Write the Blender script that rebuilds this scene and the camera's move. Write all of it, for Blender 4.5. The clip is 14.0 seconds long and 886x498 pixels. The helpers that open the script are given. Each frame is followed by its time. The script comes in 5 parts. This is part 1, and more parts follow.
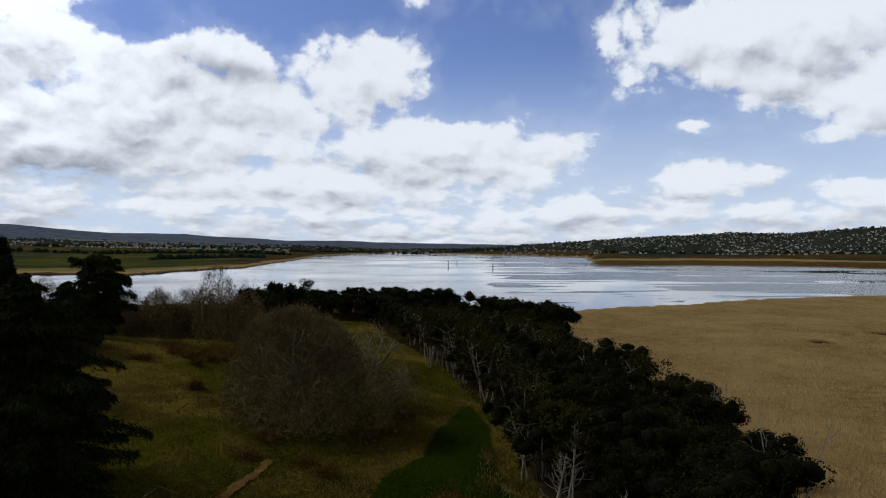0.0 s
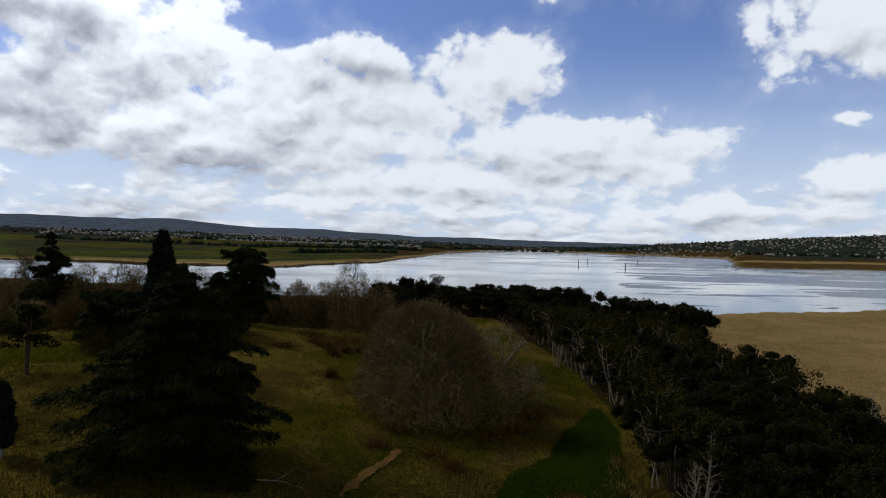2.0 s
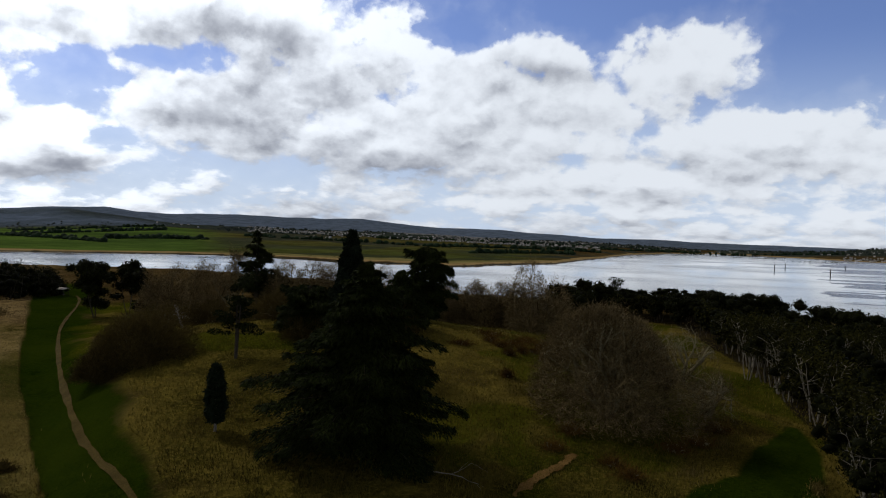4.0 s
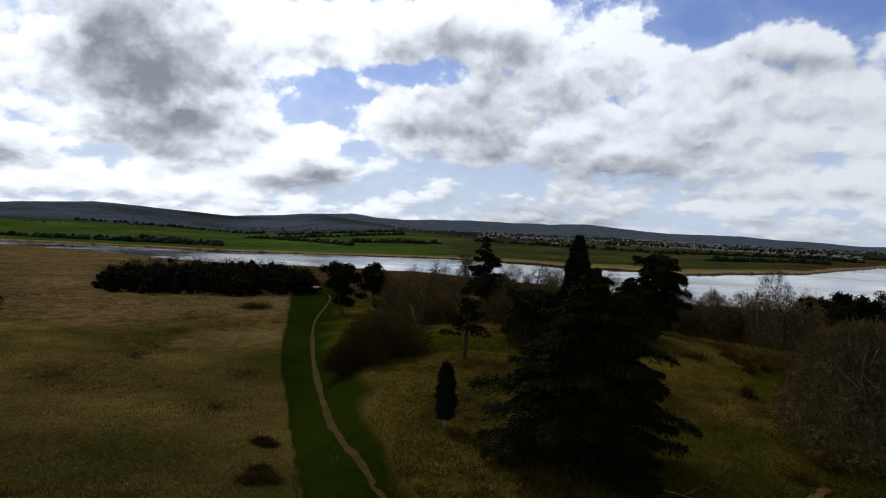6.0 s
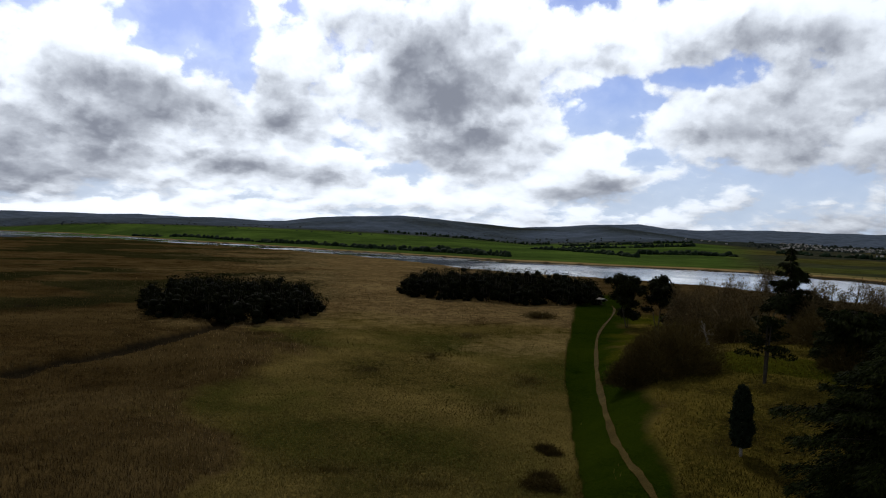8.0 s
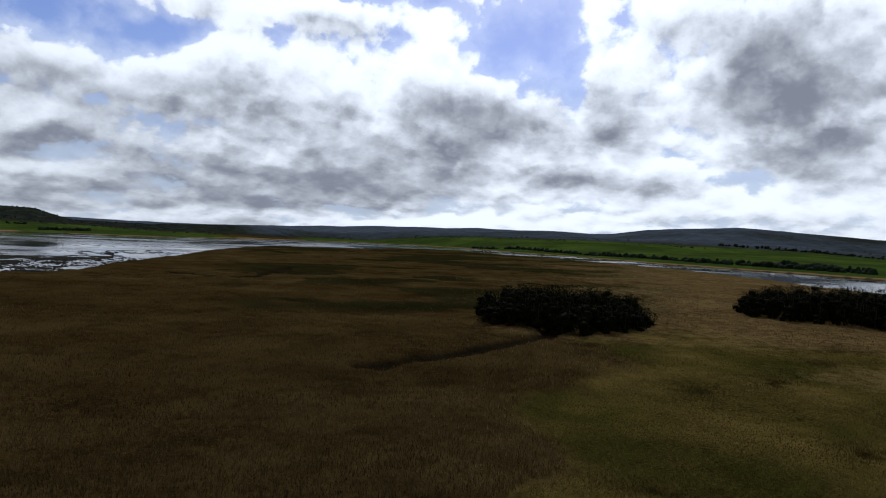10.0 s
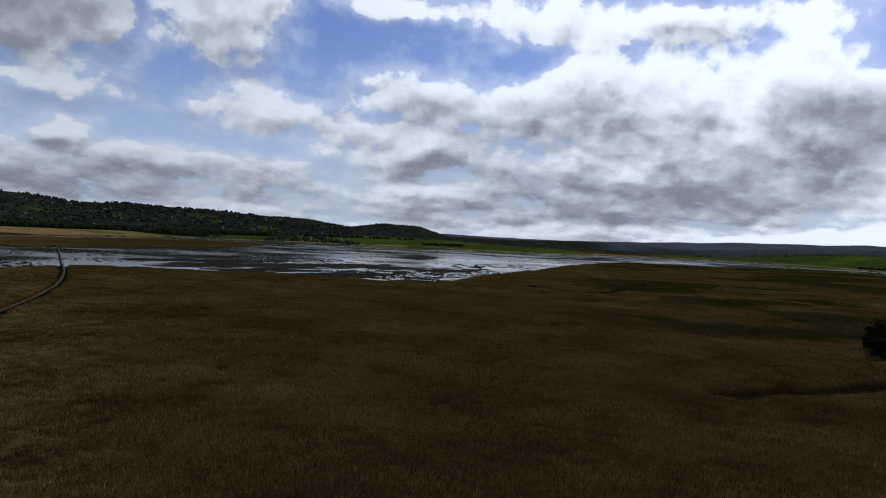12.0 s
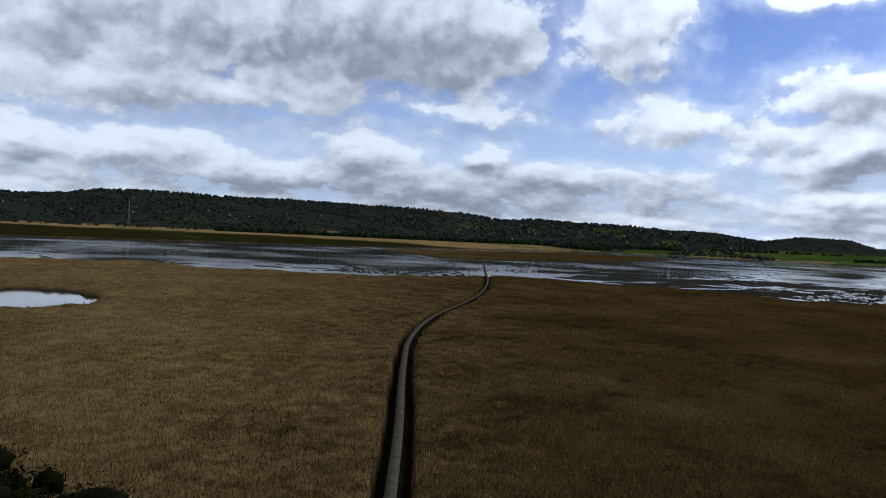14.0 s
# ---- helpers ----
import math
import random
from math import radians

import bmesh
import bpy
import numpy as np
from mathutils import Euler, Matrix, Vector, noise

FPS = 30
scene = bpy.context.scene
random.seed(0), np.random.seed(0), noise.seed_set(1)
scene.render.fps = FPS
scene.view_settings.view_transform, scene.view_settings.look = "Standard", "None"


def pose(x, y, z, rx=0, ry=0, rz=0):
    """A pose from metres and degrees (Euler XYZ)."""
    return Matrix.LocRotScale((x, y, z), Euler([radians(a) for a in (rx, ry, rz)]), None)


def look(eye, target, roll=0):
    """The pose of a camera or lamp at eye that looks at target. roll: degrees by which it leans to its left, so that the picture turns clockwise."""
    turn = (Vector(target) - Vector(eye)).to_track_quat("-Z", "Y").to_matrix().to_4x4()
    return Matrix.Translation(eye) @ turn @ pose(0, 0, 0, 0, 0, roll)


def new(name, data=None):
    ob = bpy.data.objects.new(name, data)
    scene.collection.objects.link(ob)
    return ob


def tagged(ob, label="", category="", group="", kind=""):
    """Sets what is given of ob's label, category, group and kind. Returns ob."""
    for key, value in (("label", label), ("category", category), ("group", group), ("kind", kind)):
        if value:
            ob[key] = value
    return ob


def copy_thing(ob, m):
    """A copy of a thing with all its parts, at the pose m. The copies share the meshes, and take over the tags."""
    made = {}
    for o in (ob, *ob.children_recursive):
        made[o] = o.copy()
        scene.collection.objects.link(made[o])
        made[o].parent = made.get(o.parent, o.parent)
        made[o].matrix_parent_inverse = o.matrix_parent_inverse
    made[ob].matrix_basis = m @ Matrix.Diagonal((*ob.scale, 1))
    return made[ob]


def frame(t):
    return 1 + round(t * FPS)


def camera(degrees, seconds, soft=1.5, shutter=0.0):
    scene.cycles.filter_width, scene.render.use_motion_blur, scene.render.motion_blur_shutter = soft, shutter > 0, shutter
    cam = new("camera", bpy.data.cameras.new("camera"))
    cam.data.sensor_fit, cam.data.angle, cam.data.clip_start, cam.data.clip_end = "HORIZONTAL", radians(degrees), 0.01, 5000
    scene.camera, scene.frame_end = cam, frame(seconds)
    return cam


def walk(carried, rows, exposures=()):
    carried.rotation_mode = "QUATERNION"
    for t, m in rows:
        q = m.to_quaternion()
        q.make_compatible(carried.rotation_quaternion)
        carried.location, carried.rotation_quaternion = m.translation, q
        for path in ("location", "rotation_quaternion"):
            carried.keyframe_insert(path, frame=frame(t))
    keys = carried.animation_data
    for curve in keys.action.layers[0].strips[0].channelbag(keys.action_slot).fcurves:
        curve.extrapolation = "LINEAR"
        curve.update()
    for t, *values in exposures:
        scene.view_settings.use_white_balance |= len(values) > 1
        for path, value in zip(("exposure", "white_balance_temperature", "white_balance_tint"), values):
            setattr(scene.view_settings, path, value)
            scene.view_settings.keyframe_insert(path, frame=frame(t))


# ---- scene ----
from collections import defaultdict

EYE = 24.0
cam = camera(64.0, 14.0, soft=1.1)
# seconds, heading, pitch and roll of a camera that turns on the spot
PATH = (
    (0, -0.17, -0.23, -0.18), (0.5, 2.15, -0.30, -0.42), (1, 4.67, -0.38, -0.63), (1.5, 7.29, -0.46, -0.83),
    (2, 10.26, -0.55, -1.04), (2.5, 13.46, -0.63, -1.22), (3, 16.91, -0.70, -1.37), (3.5, 20.59, -0.76, -1.50),
    (4, 24.52, -0.81, -1.63), (4.5, 28.69, -0.87, -1.77), (5, 33.12, -0.92, -1.92), (5.5, 37.87, -0.94, -1.99),
    (6, 42.70, -0.93, -2.04), (6.5, 48.00, -0.90, -2.07), (7, 53.61, -0.90, -2.02), (7.5, 59.34, -0.88, -2.06),
    (8, 65.39, -0.85, -2.10), (8.5, 71.79, -0.83, -2.14), (9, 78.36, -0.81, -2.18), (9.5, 84.96, -0.81, -2.24),
    (10, 91.43, -0.81, -2.31), (10.5, 97.77, -0.84, -2.39), (11, 104.36, -0.76, -2.42), (11.5, 111.90, -0.72, -2.53),
    (12, 119.48, -0.72, -2.70), (12.5, 127.29, -0.84, -2.71), (13, 135.53, -0.95, -2.77), (13.5, 143.75, -1.05, -2.76),
    (14, 151.29, -1.09, -2.74),
)
# seconds, stops, kelvin, tint
EXPOSURES = ((0, 0.03, 6350, 10), (5, -0.05, 6400, 10), (7.5, -0.10, 6350, 10), (10, -0.22, 6120, 10), (11, -0.33, 6120, 10), (12.5, -0.34, 5950, 10), (13.4, -0.16, 5800, 10), (14, 0.0, 5850, 10))
walk(cam, [(t, pose(0, 0, EYE, 90 + p, r, y)) for t, y, p, r in PATH], exposures=EXPOSURES)

# ---- sky and sun ----
SUN_AZ, SUN_EL = 81.0, 42.0        # heading to the left of +y, height
SKY_STRENGTH, SUN_POWER, CLOUD_W = 1.0, 1.5, 0.84
SKY_TINT = (0.081, 0.081, 0.108)
# clouds: heading, height, half width, half height (degrees), weight
CLOUDS_NORTH = (
    (23.2, 10.1, 13.2, 4.9, 1.15),
    (33, 13.9, 7.7, 4.9, 1.1),
    (17.5, 14.8, 5, 2.4, 1.1),
    (6.1, 13.4, 6.6, 3.1, 1.05),
    (-0.4, 7.7, 9.8, 3.3, 1.1),
    (9.3, 4.7, 18, 2, 0.95),
    (-25.4, 14.6, 11.2, 3.5, 1.1),
    (-32.5, 10.3, 5.2, 3.1, 1.1),
    (-19.2, 8.7, 2.6, 0.8, 0.75),
    (-11.4, 12.7, 2, 1, 0.6),
    (-10.6, 3.4, 4.5, 1.2, 0.95),
    (-18.8, 5, 5.7, 1.9, 1),
    (-25.1, 5.3, 2, 1.3, 0.95),
    (-31.1, 3.7, 6, 1.4, 0.95),
    (0.9, 18.4, 3.2, 1.5, 0.8),
    (-12.1, 9.1, 2.6, 0.7, 0.6),
)
CLOUDS_WEST = (
    (62.7, 9.4, 8.7, 5.8, 1.15),
    (54, 5.6, 6.1, 2.4, 1.05),
    (54.2, 14.9, 15.2, 2.4, 1),
    (40.6, 10.1, 7.8, 4.2, 1.1),
    (40.3, 16.2, 14.9, 3.1, 1.1),
    (28.6, 11.8, 5.2, 4.4, 0.9),
    (28.5, 7.8, 14.1, 2.9, 1.05),
    (65.8, 12.8, 10.5, 7.5, 1.2),
    (79.6, 10.4, 5.7, 5.3, 1.05),
    (90.2, 8.9, 8.8, 5.3, 1.15),
    (53.5, 6.1, 5.9, 2.4, 1.05),
    (42.7, 10.4, 8.4, 4, 1.05),
    (80.1, 3.9, 17.6, 2.7, 0.95),
    (52.3, 16.2, 8.1, 3.1, 0.95),
    (95.5, 15.1, 6.3, 1.8, 0.7),
)
CLOUDS_SOUTH = (
    (89, 11.7, 11.3, 6.2, 1.2),
    (101.6, 5.4, 13.9, 3.1, 1.1),
    (104.5, 10.6, 10.7, 4, 1.1),
    (114.9, 10.5, 12.3, 2.7, 1),
    (122.9, 3.2, 14.3, 2.7, 0.9),
    (101.6, 17.2, 14.9, 2, 1.05),
    (80.4, 5.8, 11.3, 3.1, 1.05),
    (70, 13.8, 6.6, 6.2, 1.1),
    (107.5, 11.6, 13.5, 3.1, 1),
    (124.9, 8.8, 7.6, 2.2, 0.9),
    (172.1, 14.6, 21, 4.4, 1.15),
    (174.9, 10.6, 14.9, 2.2, 1),
    (155.5, 16.2, 12.4, 4.6, 1.15),
    (149.7, 10.2, 6.4, 1, 0.85),
)
CLOUDS_EAST = (
    (157.1, 6.1, 4.2, 1.7, 0.95),
    (147.8, 7, 1.9, 1.4, 0.95),
    (175.1, 5.1, 6.2, 1.9, 0.95),
    (182.9, 5.7, 5.1, 1.8, 0.95),
    (165.5, 4.5, 11.1, 1.4, 0.9),
    (141.5, 4.9, 14.1, 2, 0.9),
    (136.5, 15.9, 5.9, 3.8, 1.05),
    (133.3, 10.3, 5.7, 2.2, 1),
    (122.3, 11.9, 7.9, 3.1, 1.05),
    (123.5, 17.8, 8.7, 1.3, 0.95),
    (122.7, 7.5, 8.7, 2.7, 0.95),
)
GREY = (
    (27.2, 5.3, 8.6, 2, 0.7),
    (5.9, 6.1, 11.1, 1.8, 0.45),
    (-30, 12.1, 5.6, 1.8, 0.4),
    (63.8, 10.1, 8.8, 6.2, 0.75),
    (53.9, 4.3, 6.1, 1.5, 0.6),
    (41.3, 7.8, 6.4, 1.5, 0.5),
    (66.2, 12.8, 8.6, 6.5, 0.8),
    (79.1, 10.4, 4.6, 2.6, 0.8),
    (90, 7.7, 7.8, 3.4, 0.75),
    (53.4, 4.3, 5.1, 1.1, 0.6),
    (42.8, 7.3, 7.8, 1.8, 0.5),
    (87.7, 9.1, 8.5, 3.4, 0.8),
    (99, 5.1, 10.1, 2.7, 1),
    (80.4, 4.9, 10.4, 1.9, 0.7),
    (106.1, 9.2, 7.7, 1.8, 0.5),
    (68.6, 13.8, 5.7, 4.9, 0.9),
    (173.2, 13, 19.6, 3.1, 0.6),
    (167.6, 2.6, 21.8, 1.3, 0.6),
    (138.1, 3.8, 14.1, 1.3, 0.5),
    (146.7, 13.1, 6.5, 1.3, 0.4),
)

CLOUD_BANKS = ((166, 15.5, 24, 6.0, 1.0), (164, 4.2, 22, 1.6, 0.9), (100, 1.2, 40, 2.2, 0.9), (152, 1.2, 40, 2.0, 0.9), (148, 4.0, 34, 2.9, 0.80), (106, 4.0, 20, 2.8, 0.9), (12, 3.0, 30, 2.0, 0.8), (66, 3.2, 26, 2.4, 0.85), (-24, 2.6, 14, 1.6, 0.7))
GREY_BANKS = ((40, 10, 9, 7, 0.72), (34, 6, 14, 4, 0.55), (18, 12, 13, 7, 0.45), (112, 3.5, 16, 3.6, 0.95), (36, 2.6, 14, 2.4, 0.7), (25, 9, 18, 6, 0.38), (-27, 14, 12, 4, 0.28), (160, 14, 36, 6.5, 0.80), (116, 7, 24, 7, 0.70), (150, 3.4, 38, 3.2, 0.95), (166, 9, 22, 5, 0.6), (178, 16, 16, 5, 0.5), (22, 4.5, 22, 2.2, 0.4))
# openings of clear sky between them
GAPS = (
    (11, 17.7, 9.3, 1.8, 1),
    (-4.4, 13.7, 6.2, 4, 1),
    (-14.6, 7.9, 3, 3.5, 0.9),
    (-30.5, 6.5, 4.1, 1.2, 0.9),
    (24.3, 15.8, 2.8, 1.8, 0.7),
    (51.4, 10.7, 2.3, 1.7, 0.9),
    (32.1, 13.5, 2.6, 1.5, 0.6),
    (23.6, 16.6, 3.2, 1.5, 0.9),
    (84.2, 14.2, 3.2, 3.1, 1.1),
    (52.7, 9.1, 2.6, 1.3, 0.8),
    (49.7, 6.3, 2.4, 0.9, 0.7),
    (45.7, 12.9, 4, 0.9, 0.8),
    (32.4, 15.6, 2.9, 3.5, 0.8),
    (125.2, 14.3, 8.6, 2, 1.1),
    (114.5, 14.6, 3.1, 1.2, 0.9),
    (101, 18.2, 3.2, 1.3, 1),
    (87.1, 15, 4.3, 2.7, 1.1),
    (133.4, 6.8, 5, 1.3, 0.7),
    (124.9, 9.9, 2.6, 0.9, 0.6),
    (117.8, 9.2, 1.7, 0.6, 0.6),
    (144.1, 7.6, 4.5, 1.2, 0.9),
    (129.4, 14.3, 2.7, 3.1, 1.1),
    (155.2, 9.6, 4.6, 0.7, 0.7),
    (141.5, 12.0, 1.9, 3.0, 0.8),
    (166.3, 8.9, 6.9, 0.6, 0.6),
)

world = bpy.data.worlds.new("sky")
scene.world = world
world.use_nodes = True
wn, wl = world.node_tree.nodes, world.node_tree.links
wn.clear()


def wnode(kind, *inputs, **props):
    n = wn.new(kind)
    for key, value in props.items():
        if key == "op":
            n.operation = value
        elif key == "sky":
            n.sky_type = value
    for i, v in enumerate(inputs):
        if v is None:
            continue
        if isinstance(v, bpy.types.NodeSocket):
            wl.new(v, n.inputs[i])
        else:
            n.inputs[i].default_value = v
    return n


def wmath(op, *a):
    return wnode("ShaderNodeMath", *a, op=op).outputs[0]


def wvec(op, *a):
    n = wnode("ShaderNodeVectorMath", *a, op=op)
    return n.outputs[1] if op in ("LENGTH", "DOT_PRODUCT") else n.outputs[0]


def wnoise(vector, scale, detail=6.0, rough=0.55):
    n = wn.new("ShaderNodeTexNoise")
    wl.new(vector, n.inputs["Vector"])
    n.inputs["Scale"].default_value, n.inputs["Detail"].default_value, n.inputs["Roughness"].default_value = scale, detail, rough
    return n


def wramp(value, a, b):
    n = wn.new("ShaderNodeMapRange")
    n.interpolation_type = "SMOOTHSTEP"
    wl.new(value, n.inputs[0])
    n.inputs[1].default_value, n.inputs[2].default_value = a, b
    return n.outputs[0]


def wmix(fac, a, b):
    n = wn.new("ShaderNodeMix")
    n.data_type = "RGBA"
    for i, v in ((0, fac), (6, a), (7, b)):
        if isinstance(v, bpy.types.NodeSocket):
            wl.new(v, n.inputs[i])
        else:
            n.inputs[i].default_value = v
    return n.outputs[2]


sky = wn.new("ShaderNodeTexSky")
sky.sky_type, sky.sun_disc = "NISHITA", False
sky.sun_elevation, sky.sun_rotation = radians(SUN_EL), radians(-SUN_AZ)
sky.air_density, sky.dust_density, sky.ozone_density = 1.0, 0.6, 2.5
geo = wn.new("ShaderNodeTexCoord")
sep = wn.new("ShaderNodeSeparateXYZ")
wl.new(geo.outputs["Generated"], sep.inputs[0])
# heading (degrees, counted from a bearing behind the camera's sweep) and height of the direction
turn_x = wmath("MULTIPLY", sep.outputs[0], -1.0)
back = radians(80)
ax = wmath("ADD", wmath("MULTIPLY", turn_x, math.cos(back)), wmath("MULTIPLY", sep.outputs[1], -math.sin(back)))
ay = wmath("ADD", wmath("MULTIPLY", turn_x, math.sin(back)), wmath("MULTIPLY", sep.outputs[1], math.cos(back)))
heading = wmath("ADD", wmath("MULTIPLY", wmath("ARCTAN2", ax, ay), 57.2958), 80.0)
height = wmath("MULTIPLY", wmath("ARCSINE", sep.outputs[2]), 57.2958)
comb = wnode("ShaderNodeCombineXYZ", heading, height, 0.0)
uv = comb.outputs[0]
# clouds shrink towards the horizon
above = wmath("MAXIMUM", height, 0.0)
lift = wmath("ADD", wmath("MULTIPLY", wmath("LOGARITHM", wmath("ADD", above, 3.0), 2.71828), 6.0), wmath("MULTIPLY", above, 0.28))
puff = wnode("ShaderNodeCombineXYZ", wmath("MULTIPLY", heading, 0.55), lift, 3.7).outputs[0]
warp = wnoise(puff, 0.16, 5.0, 0.55)
warped = wvec("ADD", uv, wvec("MULTIPLY", wvec("SUBTRACT", warp.outputs["Color"], (0.5, 0.5, 0.5)), (9.0, 4.2, 0.0)))


def field(blobs, where):
    total = None
    for az, el, wide, high, strength in blobs:
        d = wvec("LENGTH", wvec("MULTIPLY", wvec("SUBTRACT", where, (az, el, 0)), (1 / wide, 1 / high, 0)))
        one = wmath("SUBTRACT", strength, wmath("MULTIPLY", d, 0.62))
        total = one if total is None else wmath("MAXIMUM", total, one)
    return total


ALL_CLOUDS = CLOUDS_NORTH + CLOUDS_WEST + CLOUDS_SOUTH + CLOUDS_EAST + CLOUD_BANKS
mass = field(ALL_CLOUDS, warped)
mass_above = field(ALL_CLOUDS, wvec("ADD", warped, (0.0, 1.1, 0.0)))
coarse = wnoise(puff, 0.22, 9.0, 0.6)
tops = wnoise(wvec("ADD", puff, (0.25, 0.75, 0.0)), 0.22, 9.0, 0.6)
fine = wnoise(puff, 0.75, 6.0, 0.6)
low_bank = wmath("ADD", wmath("MULTIPLY", wramp(height, 8.0, 1.0), 0.36), 0.14)
# closed cloud added higher than the view reaches
unseen_ceiling = wmath("MULTIPLY", wramp(height, 21.0, 30.0), 1.1)


def wcells(vector, scale):
    n = wn.new("ShaderNodeTexVoronoi")
    n.feature = "SMOOTH_F1"
    wl.new(vector, n.inputs["Vector"])
    n.inputs["Scale"].default_value, n.inputs["Smoothness"].default_value, n.inputs["Detail"].default_value = scale, 0.35, 2.0
    return n.outputs[0]


ruffled = wvec("ADD", puff, wvec("MULTIPLY", wvec("SUBTRACT", fine.outputs["Color"], (0.5, 0.5, 0.5)), (1.6, 1.6, 0.0)))
heap = wcells(ruffled, 0.42)
heap_up = wcells(wvec("ADD", ruffled, (0.2, 0.6, 0.0)), 0.42)
dens = wmath("ADD", wmath("ADD", wmath("MAXIMUM", mass, wmath("ADD", low_bank, unseen_ceiling)), wmath("MULTIPLY", wmath("SUBTRACT", coarse.outputs[0], 0.5), 1.0)),
             wmath("ADD", wmath("MULTIPLY", wmath("SUBTRACT", fine.outputs[0], 0.5), 0.5), wmath("MULTIPLY", wmath("SUBTRACT", 1.02, heap), 0.55)))
dens = wmath("SUBTRACT", dens, wmath("MULTIPLY", wmath("MAXIMUM", field(GAPS, warped), 0.0), 0.85))
knobs = wcells(ruffled, 1.15)
dens = wmath("ADD", dens, wmath("MULTIPLY", wmath("SUBTRACT", 0.5, knobs), 0.22))
dens = wmath("ADD", dens, wmath("MULTIPLY", wmath("MULTIPLY", wramp(heading, 120.0, 146.0), wramp(height, 24.0, 16.0)), 0.10))
# thin veils trail round the heaps
cover = wmath("MAXIMUM", wramp(dens, 0.24, 0.56), wmath("MULTIPLY", wramp(dens, -0.25, 0.45), wmath("MULTIPLY_ADD", wramp(heading, 40.0, 140.0), 0.30, 0.12)))
thick = wramp(dens, 0.5, 1.2)
sun_dir = Vector((-math.sin(radians(SUN_AZ)) * math.cos(radians(SUN_EL)), math.cos(radians(SUN_AZ)) * math.cos(radians(SUN_EL)), math.sin(radians(SUN_EL))))
near_sun = wramp(wvec("DOT_PRODUCT", geo.outputs["Generated"], tuple(sun_dir)), 0.35, 0.97)
relief = wmath("ADD", wmath("MULTIPLY", wmath("SUBTRACT", tops.outputs[0], coarse.outputs[0]), 1.5), wmath("MULTIPLY", wmath("SUBTRACT", heap, heap_up), 0.6))
# undersides: more cloud above than here
relief = wmath("ADD", relief, wmath("MULTIPLY", wmath("SUBTRACT", mass_above, mass), 0.95))
dull = wmath("MAXIMUM", field(GREY + GREY_BANKS, warped), 0.0)
# seen against the sun the thick parts are grey and the thin rims white
shade = wmath("ADD", wmath("ADD", wmath("MULTIPLY", dull, 0.75), wmath("MULTIPLY", thick, wmath("MULTIPLY_ADD", near_sun, 0.30, 0.10))), relief)
# the added cloud above the view is greyed
shade = wmath("ADD", shade, wmath("MULTIPLY", wramp(height, 22.0, 32.0), 0.9))
shade = wmath("SUBTRACT", shade, wmath("MULTIPLY", wmath("SUBTRACT", fine.outputs[0], 0.5), 0.22))
bright = wmath("MULTIPLY_ADD", near_sun, 0.50, CLOUD_W)
lightest = wvec("MULTIPLY", (0.93, 0.98, 1.045), bright)
broad = wnoise(wvec("ADD", puff, (11.0, 4.0, 2.0)), 0.34, 5.0, 0.5)
dusky = wmix(wramp(wmath("ADD", broad.outputs[0], wmath("MULTIPLY", wmath("SUBTRACT", 0.45, knobs), 0.25)), 0.36, 0.66), (0.27, 0.29, 0.345, 1), (0.45, 0.48, 0.54, 1))
white = wmix(wramp(shade, -0.12, 0.95), lightest, dusky)
# unseen ceiling of dark grey cloud, added to dim the light on the ground
with_ceiling = wmix(wramp(height, 23.0, 33.0), white, (0.135, 0.130, 0.112, 1))
clear = wvec("MULTIPLY", sky.outputs[0], SKY_TINT)
hazy = wmix(wmath("MULTIPLY", wramp(height, 16.0, 0.0), 0.92), clear, (0.55, 0.66, 0.82, 1))
both = wmix(cover, hazy, with_ceiling)
bg = wnode("ShaderNodeBackground", both, SKY_STRENGTH)
outw = wn.new("ShaderNodeOutputWorld")
wl.new(bg.outputs[0], outw.inputs[0])

sun = new("sun", bpy.data.lights.new("sun", "SUN"))
sun.data.energy, sun.data.angle, sun.data.color = SUN_POWER, radians(11.0), (1.0, 0.95, 0.86)
sun.matrix_world = look(tuple(sun_dir * 100), (0, 0, 0))

